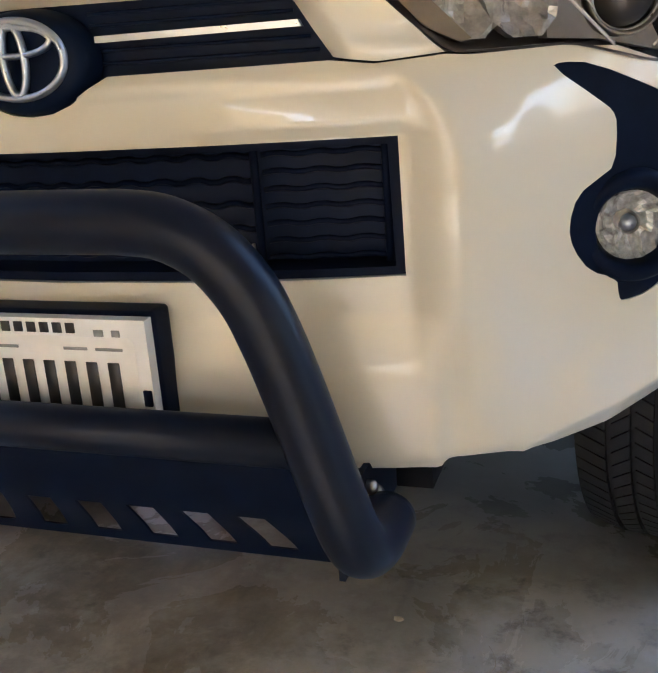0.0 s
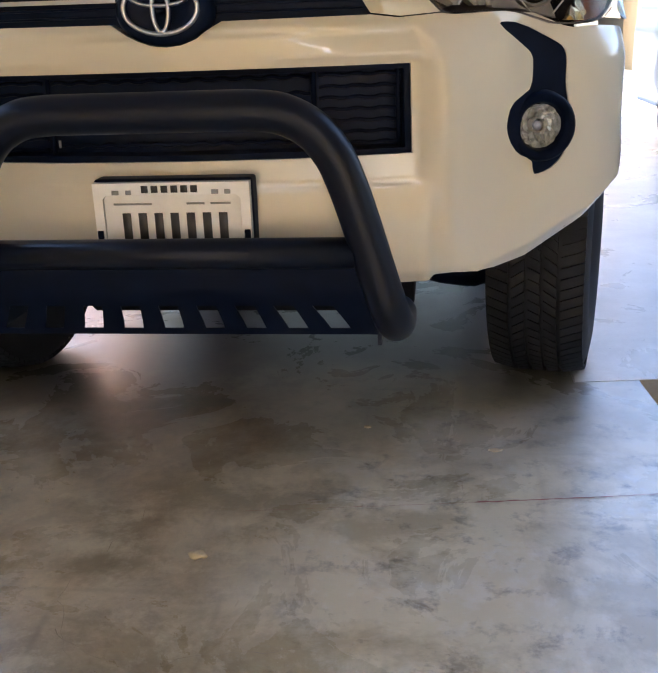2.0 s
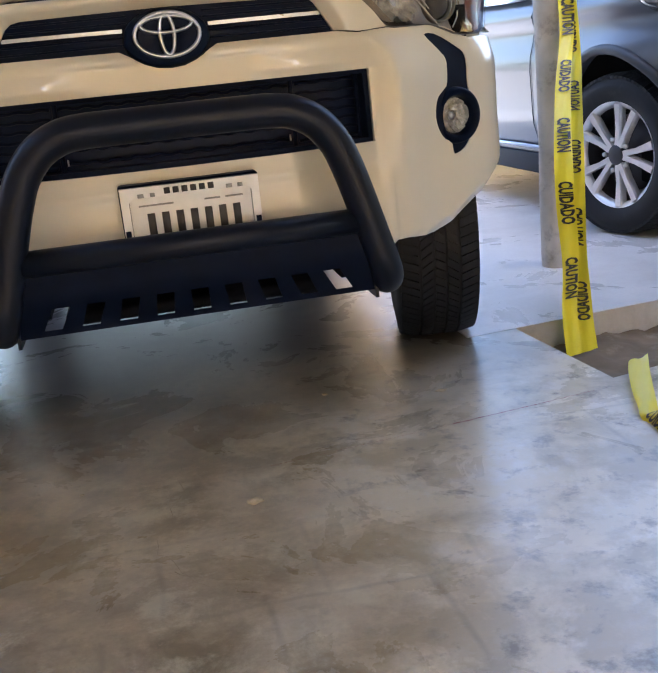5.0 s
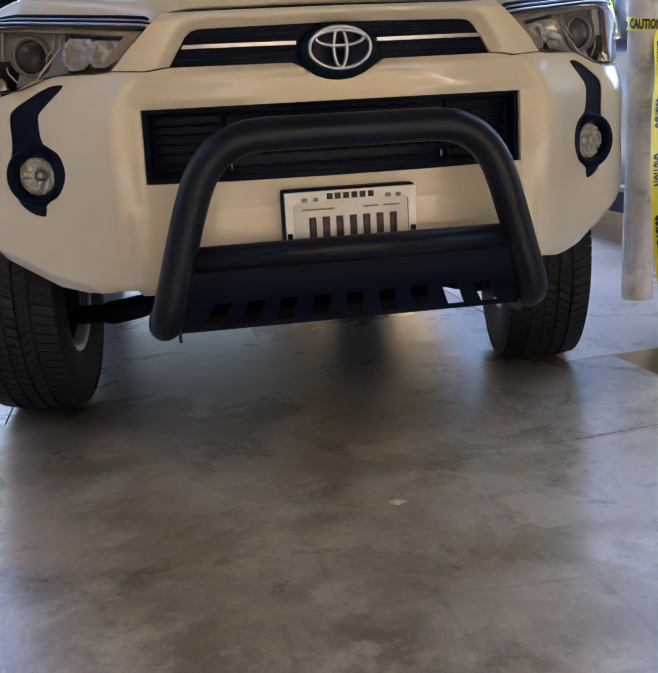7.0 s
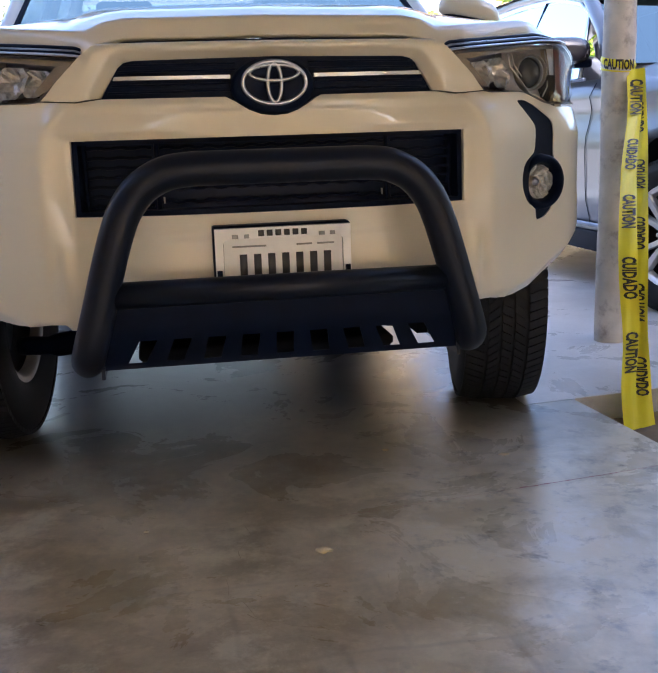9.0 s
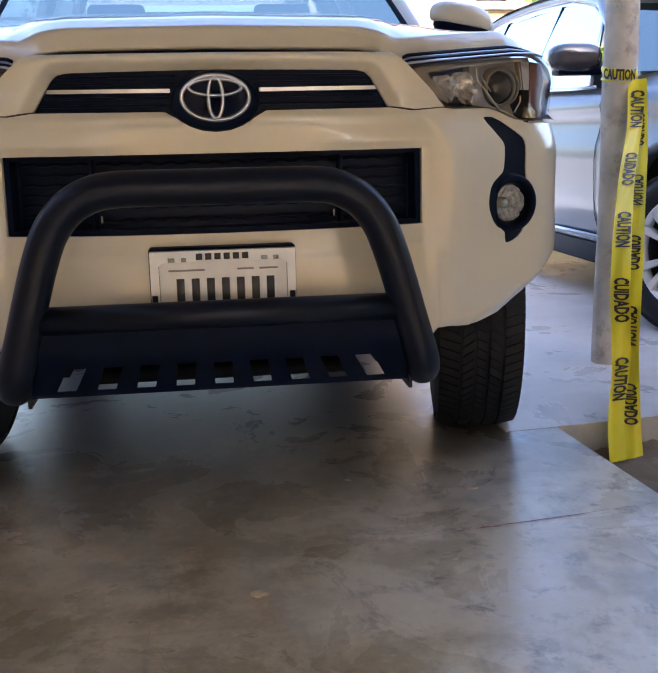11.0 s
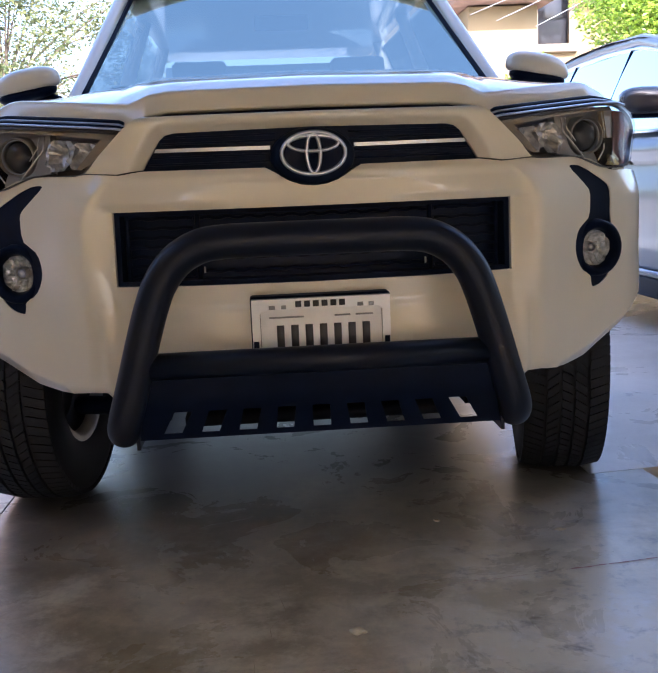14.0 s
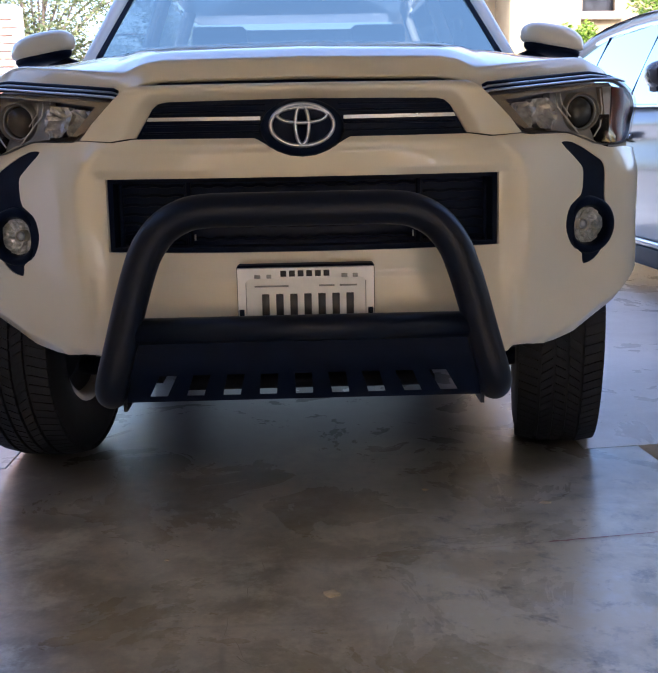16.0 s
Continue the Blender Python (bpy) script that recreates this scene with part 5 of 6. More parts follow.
for side in (1, 0):
    at = green_at(side)
    lo = [(y, grey_shoulder(y) + .005) for y in np.linspace(2.95, 5.75, 12)]
    hi = [(y, roofline(y) - .075) for y in np.linspace(5.55, 3.22, 12)]
    part("side_glass", sheet(lo + hi, [], at, 0.08, 0.004), M_TINT, grey, "side windows mirroring the sky")
    part("window_chrome", tube([at(y, z, -.006) for y, z in [(2.97, grey_shoulder(2.97) + .01)] + hi[::-1] + [(5.72, grey_shoulder(5.7) + .02)]], 0.012, 8), M_CHROME, grey, "chrome window line")
    for y0, y1 in ((3.93, 4.02), (4.95, 5.02)):
        part("door_post", tube([at(y0, grey_shoulder(y0), -.004), at(y1, roofline(y1) - .07, -.004)], 0.008, 8), M_BLACKGLOSS, grey, "black door post")
    part("waist_trim", tube([at(y, grey_shoulder(y) + .004, -.008) for y in np.linspace(2.9, 5.7, 12)], 0.010, 8), M_CHROME, grey, "chrome waist strip")
    part("pillar", tube([at(2.62, 1.17, .02), at(2.95, 1.42, .02), at(3.35, 1.66, .0), at(3.9, 1.765, 0), at(4.6, 1.785, 0), at(5.2, 1.755, .0), at(5.75, 1.62, 0), at(5.9, 1.25, 0)], 0.045, 12), M_GREYCAR, grey, "grey roof rail and pillars")
    sx = GX - .057 if side else GX + GW + .057
    bm = bmesh.new()
    bmesh.ops.create_uvsphere(bm, u_segments=24, v_segments=16, radius=1)
    for v in bm.verts:
        c = v.co
        c.x, c.y, c.z = math.copysign(abs(c.x) ** .6, c.x) * .150, math.copysign(abs(c.y) ** .8, c.y) * .09, math.copysign(abs(c.z) ** .75, c.z) * .078
    mir = part("door_mirror", moved(bm, Matrix.Translation((sx, 2.96, 1.325))), M_MIRRORCAP, grey, "dark door mirror")
    part("mirror_foot", bevelled_box(sx - .10, sx + .16 * (1 if side else -1) + .10 * (0 if side else 1) - (0 if side else .0), 2.92, 3.04, 1.235, 1.285, .02, 2) if side else bevelled_box(sx - .16, sx + .10, 2.92, 3.04, 1.235, 1.285, .02, 2), M_BLACKPLASTIC, mir, "black mirror foot")
    ex = GX - .003 if side else GX + GW + .003
    # sill strip and arch rim
    part("sill", bevelled_box(ex + (.035 if side else -.075), ex + (.075 if side else -.035), 2.48, 4.2, .22, .335, .012, 2), M_BLACKPLASTIC, grey, "dark sill")
    part("sill_strip", tube([(ex + (.028 if side else -.028), y, .372) for y in (2.5, 3.3, 4.2)], 0.010, 8), M_CHROME, grey, "bright sill strip")
    pts = [(GX + grey_flank(1.97 + .475 * math.cos(a), .40 + .475 * math.sin(a)) - .004 if side else GX + GW - grey_flank(1.97 + .475 * math.cos(a), .40 + .475 * math.sin(a)) + .004, 1.97 + .475 * math.cos(a), .40 + .475 * math.sin(a)) for a in np.linspace(.05, math.pi - .05, 24)]
    part("arch_rim", tube(pts, 0.024, 10), M_CLADDING, grey, "dark wheel-arch cladding")
    for y0 in (2.77, 3.95):
        part("door_gap", tube([(ex + (grey_flank(y0, z) - .001) * (1 if side else -1), y0 + .01 * math.sin(z * 9), z) for z in np.linspace(.36, 1.14, 12)], 0.0022, 6), M_BLACKPLASTIC, grey, "door gap")
    part("door_handle", bevelled_box(ex + (-.02 if side else -.02), ex + .02, 3.68, 3.86, .985, 1.015, .008, 2), M_GREYCAR, grey)
    wheel(grey, GX + .125 if side else GX + GW - .125, 1.97, .385, .235, .255, 14, -1 if side else 1, 5, .019, part_angle=.15)
    wheel(grey, GX + .125 if side else GX + GW - .125, 1.97 + 2.75, .385, .235, .255, 0, -1 if side else 1, 5, .019, part_angle=.15)
    # headlamp
    hs = -1 if side else 1
    lampc = Vector((GX + .16 if side else GX + GW - .16, 1.52, 1.03))
    bm = bmesh.new()
    bmesh.ops.create_uvsphere(bm, u_segments=24, v_segments=14, radius=1)
    for v in bm.verts:
        c = v.co
        c.x, c.y, c.z = c.x * .085, c.y * .27, c.z * .062 + c.y * .05
    moved(bm, Matrix.Translation(lampc) @ Matrix.Rotation(hs * radians(-22), 4, "Z"))
    part("headlamp", bm, M_DOME, grey, "swept-back bright headlamp")
bm = bmesh.new()
w0, w1 = GW / 2 - .10, GW / 2 - .27
q = [bm.verts.new(p) for p in ((GX + GW / 2 - w0, 2.62, 1.235), (GX + GW / 2 + w0, 2.62, 1.235), (GX + GW / 2 + w1, 3.35, 1.66), (GX + GW / 2 - w1, 3.35, 1.66))]
bm.faces.new(q)
part("windscreen", bm, M_TINT, grey, "windscreen mirroring the sky")
bm = bmesh.new()
g = {}
for i, y in enumerate(np.linspace(3.33, 5.9, 16)):
    for j, u in enumerate(np.linspace(-1, 1, 13)):
        g[i, j] = bm.verts.new((GX + GW / 2 + u * (GW / 2 - .30), y, roofline(y) + .03 * (1 - u * u) - .01))
for i in range(15):
    for j in range(12):
        bm.faces.new((g[i, j], g[i, j + 1], g[i + 1, j + 1], g[i + 1, j]))
part("roof", bm, M_GREYCAR, grey, "grey roof")
part("tail", bevelled_box(GX + .12, GX + GW - .12, 5.78, 5.92, .35, 1.5, .05, 2), M_GREYCAR, grey)
part("cabin", bevelled_box(GX + .2, GX + GW - .2, 2.9, 5.5, .5, 1.12, .05, 1), M_INTERIOR, grey, "dark cabin")
part("underside", bevelled_box(GX + .15, GX + GW - .15, 1.3, 5.7, .22, .42, .03, 1), M_DARK, grey)
part("bumper_lip", bevelled_box(GX + .34, GX + GW - .34, GF - .03, 1.5, .22, .42, .04, 2), M_BLACKPLASTIC, grey, "dark lower bumper")

# parked slightly askew, its tail nearer to the white car
grey.matrix_basis = Matrix.Translation((2.20, 2.05, 0)) @ Matrix.Rotation(radians(1.8), 4, "Z") @ Matrix.Translation((-2.23, -1.99, 0))

# ---- pole with caution tape ----
PX0, PY0 = 1.617, 1.56
prof = []
for k in range(60):
    z = 2.75 * k / 59
    prof.append((z, .0650 + .0015 * math.sin(z * 7) + .003 * math.exp(-z * 9)))
bm = lathe(prof, 40, "z")
for v in bm.verts:
    v.co += Vector((v.co.x, v.co.y, 0)) * .03 * noise.noise(v.co * 8) + Vector((v.co.x, v.co.y, 0)) * .02 * noise.noise(v.co * 30)
moved(bm, Matrix.Translation((PX0, PY0, 0)))
tagged(link("carport_pole", bm, M_POLE), "round whitewashed concrete carport pole, chipped at its foot", "pole")


def tape_word(text, size):
    """Flat lettering as a mesh, centred, in the built-in font."""
    cu = bpy.data.curves.new("word", "FONT")
    cu.body, cu.size, cu.align_x, cu.align_y = text, size, "CENTER", "CENTER"
    cu.offset = size * .040
    cu.resolution_u = 2
    ob = bpy.data.objects.new("word", cu)
    me = bpy.data.meshes.new_from_object(ob)
    bpy.data.objects.remove(ob)
    bpy.data.curves.remove(cu)
    return me


def tape(name, centre, across, width, words, label, pitch=.235, start=.1, flip=False):
    """A ribbon along centre points; across gives its sideways direction at each point. Words run along it."""
    cs = [Vector(c) for c in spline(centre, 6)]
    ac = [Vector(a).normalized() for a in spline(across, 6)]
    le = np.r_[0, np.cumsum([(b - a).length for a, b in zip(cs, cs[1:])])]
    bm = bmesh.new()
    rows = []
    NA = 6
    for c, a in zip(cs, ac):
        i = len(rows)
        d = (cs[min(i + 1, len(cs) - 1)] - cs[max(i - 1, 0)]).normalized()
        nrm = d.cross(a).normalized()
        rows.append([bm.verts.new(c + a * width * (k / NA - .5) + nrm * .004 * math.sin(k * 1.3 + le[i] * 11)) for k in range(NA + 1)])
    for p, q in zip(rows, rows[1:]):
        for k in range(NA):
            bm.faces.new((p[k], p[k + 1], q[k + 1], q[k]))
    ob = tagged(link(name, bm, M_TAPE), label, "caution tape")

    def at(along, side, lift):
        along = min(max(along, 0), le[-1] - 1e-4)
        i = int(np.searchsorted(le, along, "right") - 1)
        f = (along - le[i]) / (le[i + 1] - le[i])
        c, a = cs[i].lerp(cs[i + 1], f), ac[i].lerp(ac[i + 1], f).normalized()
        d = (cs[i + 1] - cs[i]).normalized()
        return c + a * side + d.cross(a).normalized() * lift
    pos = start
    k = 0
    while pos < le[-1] - .05:
        me = tape_word(words[k % len(words)], width * .86)
        for v in me.vertices:
            v.co = at(pos + v.co.x * .60, (-v.co.y if flip else v.co.y) * 1.15, 0)
        # lettering lies just off both faces of the tape
        for lift in (.0055, -.0055):
            m2 = me.copy()
            for v in m2.vertices:
                j = min(range(len(cs)), key=lambda q: (cs[q] - v.co).length_squared)
                d = (cs[min(j + 1, len(cs) - 1)] - cs[max(j - 1, 0)]).normalized()
                v.co += d.cross(ac[j]).normalized() * lift
            m2.materials.append(M_TAPEINK)
            o = new("lettering", m2)
            o.parent = ob
        pos += pitch
        k += 1
    return ob


R = .0692
wrap_c = [(PX0 + R * math.cos(a), PY0 + R * math.sin(a), 1.165 + .012 * math.sin(a)) for a in np.linspace(-1.95 * math.pi, -.25 * math.pi, 18)]
wrap_a = [(0, 0, 1)] * 18
tape("caution_tape", wrap_c, wrap_a, .054, ["CUIDADO", "CAUTION"], "yellow caution tape wrapped round the pole", .195, .09, False)
fall_c = [(1.660, 1.495, 1.14), (1.616, 1.41, .95), (1.502, 1.22, .72), (1.397, 1.00, .45), (1.350, .87, .20), (1.290, .755, .03), (1.262, .665, -.10)]
fall_a = [(.75, -.4, 0), (.9, .1, 0), (.95, .1, 0), (.85, -.35, 0), (.95, .1, 0), (.9, .2, 0), (.9, .3, 0)]
tape("caution_tape", fall_c, fall_a, .068, ["CAUTION", "CUIDADO"], "yellow caution tape hanging from the pole into the pit", .285, .13, False)
fall_c2 = [(1.675, 1.49, 1.13), (1.650, 1.43, .95), (1.570, 1.25, .72), (1.458, 1.03, .45), (1.395, .89, .20), (1.350, .775, .03), (1.325, .68, -.10)]
fall_a2 = [(.3, -.8, 0), (.45, -.7, .1), (.4, -.7, 0), (.6, -.5, 0), (.5, -.6, 0), (.6, -.2, 0), (.7, 0, 0)]
tape("caution_tape", fall_c2, fall_a2, .062, ["CUIDADO", "CAUTION"], "second loose fold of yellow caution tape", .285, .2, True)
loose_c = [(1.225, .175, .040), (1.18, .09, .03), (1.125, -.03, .02), (1.085, -.13, .012), (1.06, -.21, .02), (1.07, -.30, .012), (1.12, -.42, .01)]
loose_a = [(.9, -.3, .3), (.9, -.35, .1), (.9, -.4, 0), (.9, -.4, -.3), (.4, -.3, .8), (.9, .3, .1), (.8, .5, 0)]
tape("caution_tape", loose_c, loose_a, .058, ["CUIDADO"], "crumpled end of yellow caution tape on the floor", .3, .45, False)

# ---- beyond the driveway: house, trees, fence ----
house = empty("house", "tan stucco bungalow with dark-framed windows, half in sun", "house")
HY = 15.0
bm = bmesh.new()
wins = [[(4.93, 3.10), (5.60, 3.10), (5.60, 4.30), (4.93, 4.30)], [(3.98, 2.95), (4.22, 2.95), (4.22, 3.75), (3.98, 3.75)]]
part("wall", sheet([(2.2, -.1), (9.5, -.1), (9.5, 4.6), (2.2, 4.6)], wins, lambda a, b, d: (a, HY + d, b), 0.4, 0.2), M_HOUSE, house, "tan stucco wall", smooth=False)
part("bay", bevelled_box(3.45, 4.62, HY - 1.2, HY - .004, -.1, 3.63, .01, 1), M_HOUSE, house, "projecting porch wall")
part("bay_roof", bevelled_box(3.2, 4.85, HY - 1.6, HY - .006, 3.66, 3.80, .02, 1), M_ROOF, house, "porch roof edge")
part("roof", bevelled_box(1.8, 9.9, HY - .9, HY + 6, 4.62, 4.85, .03, 1), M_ROOF, house, "brown roof")
part("side_wall", bevelled_box(2.2, 9.5, HY + .25, HY + 6, -.1, 4.6, .02, 1), M_HOUSE, house)
for (a, b), (c, _), (_, d), _ in wins:
    win = part("window", bevelled_box(a + .04, c - .04, HY + .09, HY + .11, b + .04, d - .04, .004, 1), M_WINDARK, house, "dark window pane")
    part("window_frame", sheet([(a - .05, b - .05), (c + .05, b - .05), (c + .05, d + .05), (a - .05, d + .05)], [[(a + .05, b + .05), (c - .05, b + .05), (c - .05, d - .05), (a + .05, d - .05)]], lambda p, q, e: (p, HY - .02 + e, q), 0.3, 0.1), M_HOUSETRIM, win, "dark wooden window frame", smooth=False)
    part("window_sill", bevelled_box(a - .09, c + .09, HY - .08, HY - .004, b - .10, b - .05, .01, 1), M_HOUSETRIM, win)
for k, (x0, z0, x1, z1) in enumerate(((3.2, 3.3, 6.0, 4.7), (3.6, 3.2, 6.6, 4.8), (4.2, 3.1, 7.0, 4.75))):
    pts = [(x0 + (x1 - x0) * u, 12.5, z0 + (z1 - z0) * u - .12 * math.sin(math.pi * u)) for u in np.linspace(0, 1, 12)]
    tagged(link("service_cable", tube(pts, .004, 6), M_WIRE), "pale overhead service cable", "cable", "service cables")


def leaf_cloud(centres, count, size, seed, spread):
    """Small bent leaves scattered in clumps."""
    rng = random.Random(seed)
    verts, faces = [], []
    for c, r in centres:
        for _ in range(count):
            d = Vector((rng.gauss(0, 1), rng.gauss(0, 1), rng.gauss(0, .85))).normalized() * r * rng.random() ** .45
            p = Vector(c) + d
            a = Vector((rng.uniform(-1, 1), rng.uniform(-1, 1), rng.uniform(-.6, .6))).normalized()
            b = a.cross(Vector((rng.uniform(-1, 1), rng.uniform(-1, 1), rng.uniform(-1, 1)))).normalized()
            s = size * rng.uniform(.6, 1.3)
            n = len(verts)
            verts += [tuple(p - a * s), tuple(p + b * s * .45 + a * s * .1), tuple(p + a * s), tuple(p - b * s * .45 + a * s * .1)]
            faces.append((n, n + 1, n + 2, n + 3))
    me = bpy.data.meshes.new("leaves")
    me.from_pydata(verts, [], faces)
    return me


def tree(name, base, limbs, clumps, count, size, mat, seed, label, trunk_r):
    t = empty(name, label, "tree")
    rng = random.Random(seed)
    bms = []
    for pts, r0, r1 in limbs:
        q = spline(pts, 6)
        bms.append(tube(q, [r0 + (r1 - r0) * i / (len(q) - 1) for i in range(len(q))], 9))
    part("trunk", merged(*bms), M_BARK, t, "brown trunk and limbs")
    me = leaf_cloud(clumps, count, size, seed, 1)
    me.materials.append(mat)
    o = new("crown", me)
    o.parent = t
    return t


rng = random.Random(4)
cl = [((5.1 + rng.uniform(-.3, 4.2), 11.3 + rng.uniform(-.8, 1.0), 2.25 + rng.uniform(-.6, 1.0)), rng.uniform(.4, .75)) for _ in range(42)]
cl = [((x, y, z + .10 * max(0, x - 4.6)), r) for (x, y, z), r in cl]
tree("lime_green_tree", (6, 11.5, 0), [([(6.2, 11.6, -.1), (6.3, 11.6, 1.2), (6.0, 11.5, 2.4)], .13, .05), ([(6.3, 11.6, 1.2), (7.0, 11.4, 2.2), (7.6, 11.3, 3.0)], .07, .02), ([(6.25, 11.6, 1.0), (5.4, 11.5, 2.0), (4.9, 11.4, 2.7)], .06, .02)], cl, 1500, .038, M_LEAF, 11,
     "sunlit lime-green leafy tree beside the house", .13)
cl = [((4.35 + rng.uniform(-.25, .25), 13.3 + rng.uniform(-.2, .2), 2.55 + rng.uniform(-.2, .15)), .17) for _ in range(9)]
tree("potted_shrub", (4.35, 13.3, 0), [([(4.35, 13.3, -.1), (4.33, 13.3, 1.3), (4.36, 13.3, 2.5)], .04, .015)], cl, 260, .032, M_LEAF, 12, "small yellow-green shrub by the house wall", .04)
limbs = [([(-3.2, 9.6, -.1), (-3.1, 9.5, 1.2), (-3.0, 9.4, 2.3)], .14, .07)]
cl = []
for k in range(34):
    a = rng.uniform(0, 2 * math.pi)
    tip = (-2.9 + rng.uniform(-2.2, 1.75), 9.4 + rng.uniform(-.9, .9), 2.0 + rng.uniform(-.1, 2.0))
    limbs.append(([(-3.05, 9.45, rng.uniform(1.3, 2.3)), ((-3.0 + tip[0]) / 2, (9.4 + tip[1]) / 2, (2.0 + tip[2]) / 2 + .15), tip], .018, .004))
    cl.append((tip, rng.uniform(.32, .55)))
tree("olive_tree", (-3.2, 9.6, 0), limbs, cl, 950, .028, M_LEAFDRY, 13, "sparse olive-leaved tree against a white sky", .14)
# clipped hedge under the tree
cl = [((-4.2 + .28 * k, 8.8 + rng.uniform(-.2, .2), 1.1 + rng.uniform(-.4, .5)), .42) for k in range(12)]
me = leaf_cloud(cl, 300, .05, 17, 1)
me.materials.append(M_LEAFDRY)
tagged(new("hedge", me), "dark olive hedge below the tree", "hedge", kind="stuff")
# orange brick pier
bricks = empty("brick_pier", "orange brick boundary pier", "wall")
bm = bmesh.new()
box(bm, -3.55, -2.62, 7.02, 7.30, -.1, 2.3)
part("mortar", bm, M_STUCCO, bricks, smooth=False)
bme = bpy.data.meshes.new("brick")
b0 = bevelled_box(-.105, .105, -.01, .01, -.029, .029, .004, 1)
b0.to_mesh(bme)
b0.free()
bme.materials.append(M_BRICK)
for r in range(33):
    for c in range(4):
        o = new("brick", bme)
        o.parent = bricks
        o.location = (-3.43 + c * .225 + (.1125 if r % 2 else 0), 7.015, -.05 + r * .070)

# maroon steel post, pale wall behind it and a tuft of grass
tagged(link("steel_post", bevelled_box(-1.625, -1.575, 1.40, 1.46, -.02, 2.75, .004, 1), M_MAROON), "maroon painted steel gate post", "post")
bm = bmesh.new()
box(bm, -4.65, -4.5, -1.0, 8.5, -.12, 1.9)
tagged(link("wall_boundary", bm, surface("pinkish_render", (0.62, 0.52, 0.50), 0.9, vary=.1, scale=2, grain=.4, grain_scale=60), smooth=False), "pale pink rendered boundary wall", "wall", kind="structure")
rng = random.Random(8)
verts, faces = [], []
for _ in range(420):
    x, y = -1.455 + rng.gauss(0, .022), 1.36 + rng.gauss(0, .05)
    h, a = rng.uniform(.04, .10), rng.uniform(0, 6.3)
    dx, dy = math.cos(a), math.sin(a)
    n = len(verts)
    verts += [(x - dy * .004, y + dx * .004, -.01), (x + dy * .004, y - dx * .004, -.01), (x + dx * h * .3 + dy * .003, y + dy * h * .3 - dx * .003, h * .7), (x + dx * h * .7, y + dy * h * .7, h * .95)]
    faces.append((n, n + 1, n + 2, n + 3))
me = bpy.data.meshes.new("grass")
me.from_pydata(verts, [], faces)
me.materials.append(M_GRASS)
tagged(new("grass_tuft", me), "fresh green grass tuft at the foot of the column", "grass", kind="stuff")

# ---- marks and crumbs on the floor ----
def crumb(name, x, y, r, h, mat, label, seed):
    bm = bmesh.new()
    bmesh.ops.create_icosphere(bm, subdivisions=2, radius=1)
    for v in bm.verts:
        n = noise.noise(v.co * 1.7 + Vector((seed, 0, 0)))
        v.co = Vector((v.co.x * r * (1 + .5 * n), v.co.y * r * (.7 + .5 * n), max(-.2, v.co.z) * h * (1 + .4 * n)))
    moved(bm, Matrix.Translation((x, y, h * .18)))
    return tagged(link(name, bm, mat), label, "chip", "floor crumbs")


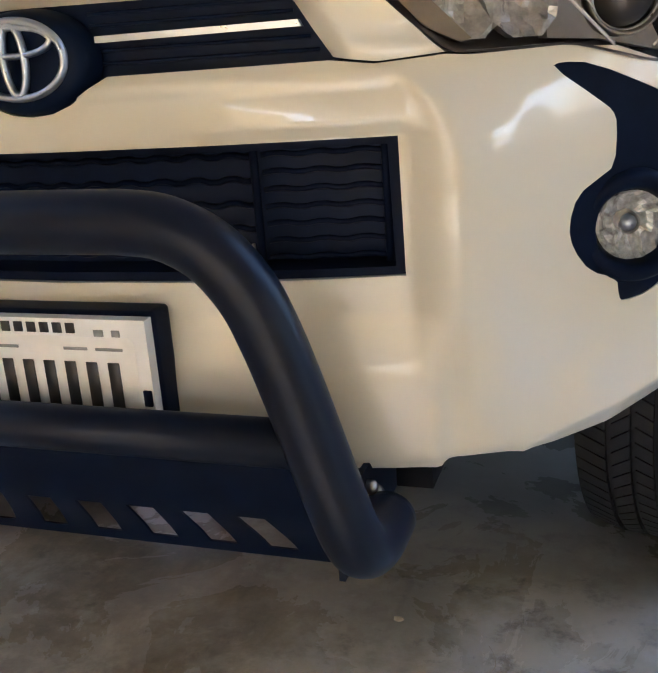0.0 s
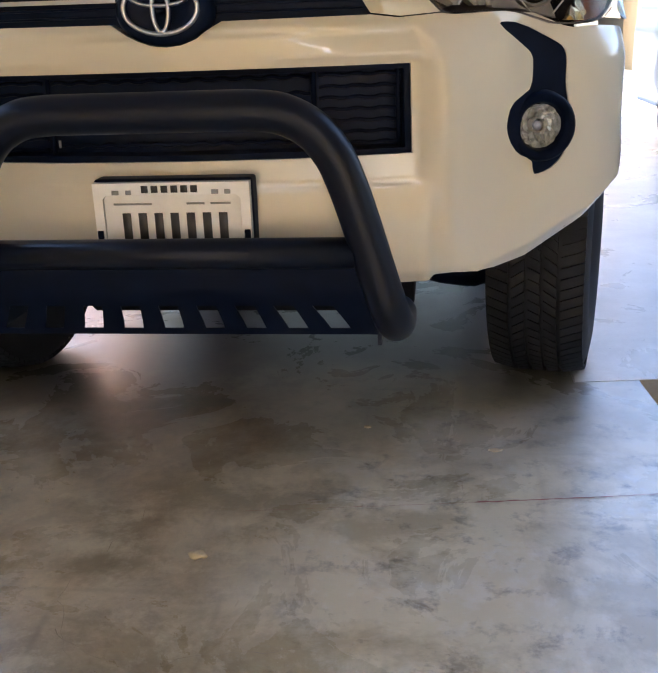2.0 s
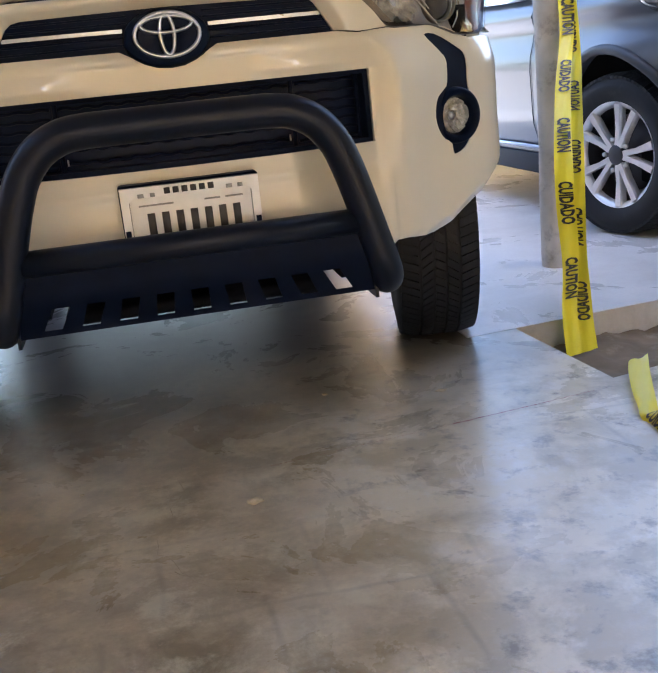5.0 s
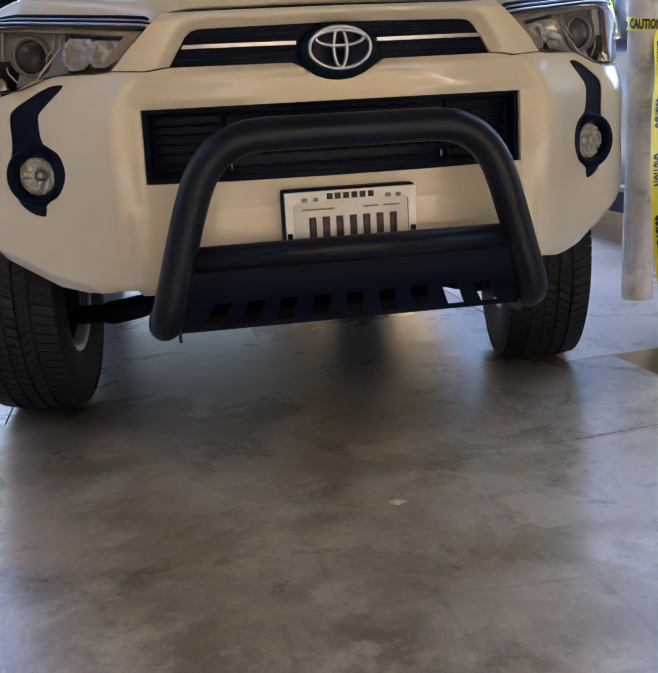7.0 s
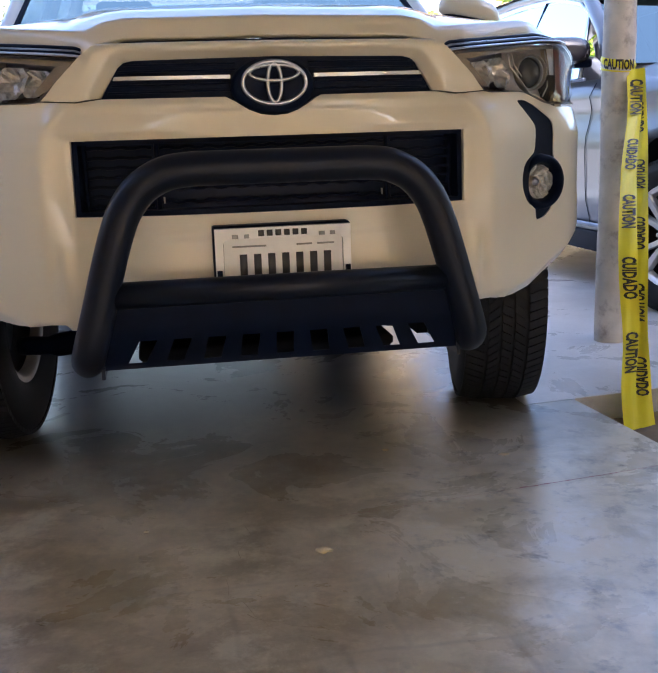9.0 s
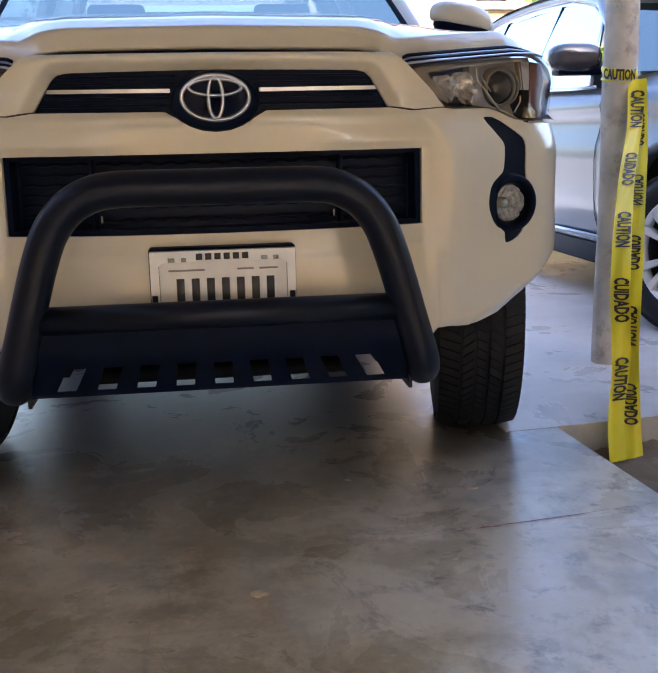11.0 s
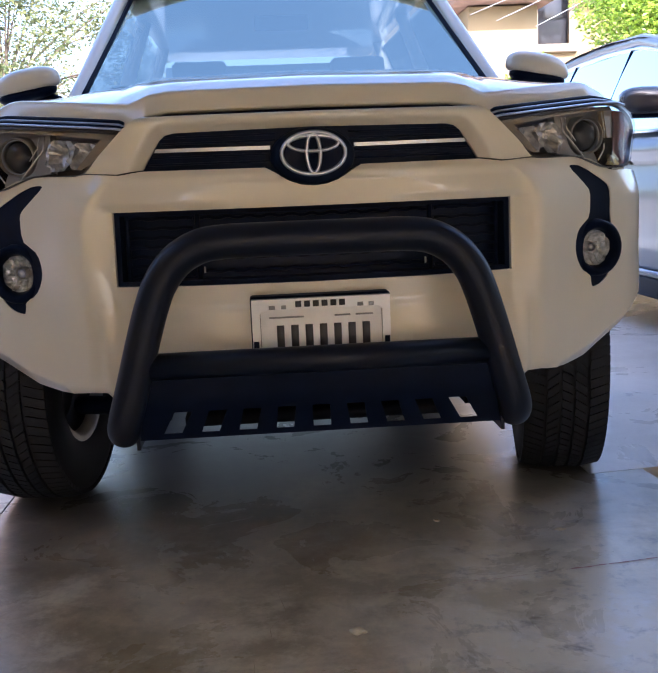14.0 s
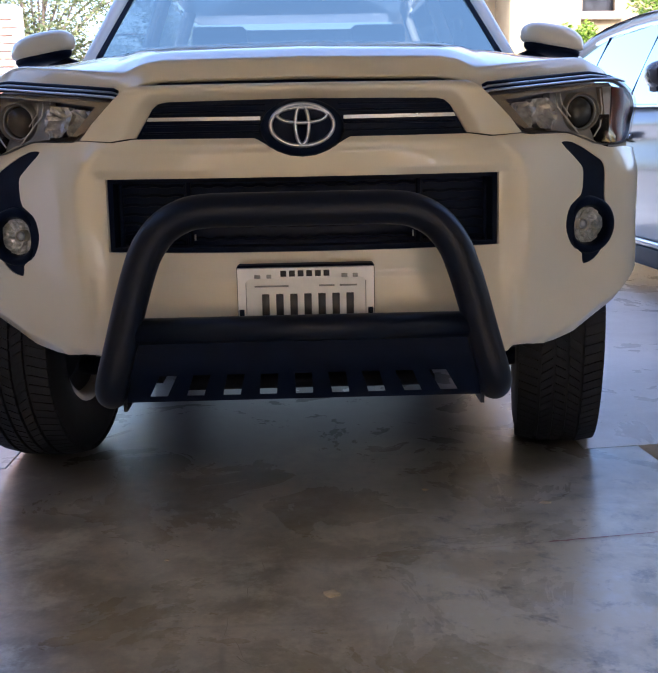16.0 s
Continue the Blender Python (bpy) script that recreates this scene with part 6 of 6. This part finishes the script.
crumb("floor_chip", .040, -.224, .020, .006, M_CHIP, "pale yellow chip lying on the concrete", 1)
crumb("floor_chip", -.359, -.019, .006, .003, M_CHIP, "tiny pale speck on the concrete", 2)
crumb("paint_fleck", .335, .408, .011, .002, M_CHIP, "flat pale fleck on the concrete", 3)
crumb("paint_fleck", .658, .283, .016, .002, M_CHIP, "flat pale fleck on the concrete", 4)
def chalk(x0, x1, y0, y1, thick, seed):
    bm = bmesh.new()
    prev = None
    for u in np.linspace(0, 1, 40):
        x, y = x0 + (x1 - x0) * u, y0 + (y1 - y0) * u + .003 * noise.noise((u * 9, seed, 0))
        w = thick * (.35 + 1.2 * abs(noise.noise((x * 30, seed, 0))))
        cur = (bm.verts.new((x, y - w, .0012)), bm.verts.new((x, y + w, .0012)))
        if prev:
            bm.faces.new((prev[0], cur[0], cur[1], prev[1]))
        prev = cur
    return bm


bm = merged(chalk(.60, .90, .021, .062, .0038, 1), chalk(.90, 1.04, .063, .085, .0018, 2), chalk(.10, .60, -.042, .020, .0009, 3))
tagged(link("chalk_line", bm, M_RED), "thin faded red chalk line on the concrete", "marking")



def hairline(name, way, seed, label):
    """A wandering pale crack with uneven width."""
    rng = random.Random(seed)
    pts = [Vector((*p, 0)) for p in way]
    for _ in range(3):
        out = [pts[0]]
        for a, b in zip(pts, pts[1:]):
            d = b - a
            out += [(a + b) / 2 + Vector((-d.y, d.x, 0)) * rng.uniform(-.14, .14), b]
        pts = out
    bm = bmesh.new()
    prev = None
    for i, p in enumerate(pts):
        d = (pts[min(i + 1, len(pts) - 1)] - pts[max(i - 1, 0)]).normalized()
        w = .0002 + .0022 * abs(noise.noise((p.x * 14, p.y * 14, seed)))
        o = Vector((-d.y, d.x, 0)) * w
        cur = (bm.verts.new((p.x + o.x, p.y + o.y, .0009)), bm.verts.new((p.x - o.x, p.y - o.y, .0009)))
        if prev:
            bm.faces.new((prev[0], cur[0], cur[1], prev[1]))
        prev = cur
    return tagged(link(name, bm, M_CRACK), label, "crack", "floor cracks")


hairline("floor_crack", [(-.105, .117), (-.12, -.12), (-.188, -.39), (-.086, -.57)], 3, "pale branching hairline crack in the concrete")
hairline("floor_crack", [(-.157, -.475), (-.02, -.55), (.155, -.528), (.30, -.50)], 4, "pale hairline crack running across the concrete")
hairline("floor_crack", [(.51, .365), (.53, .22), (.575, .117), (.56, .02)], 5, "short pale hairline crack in the concrete")
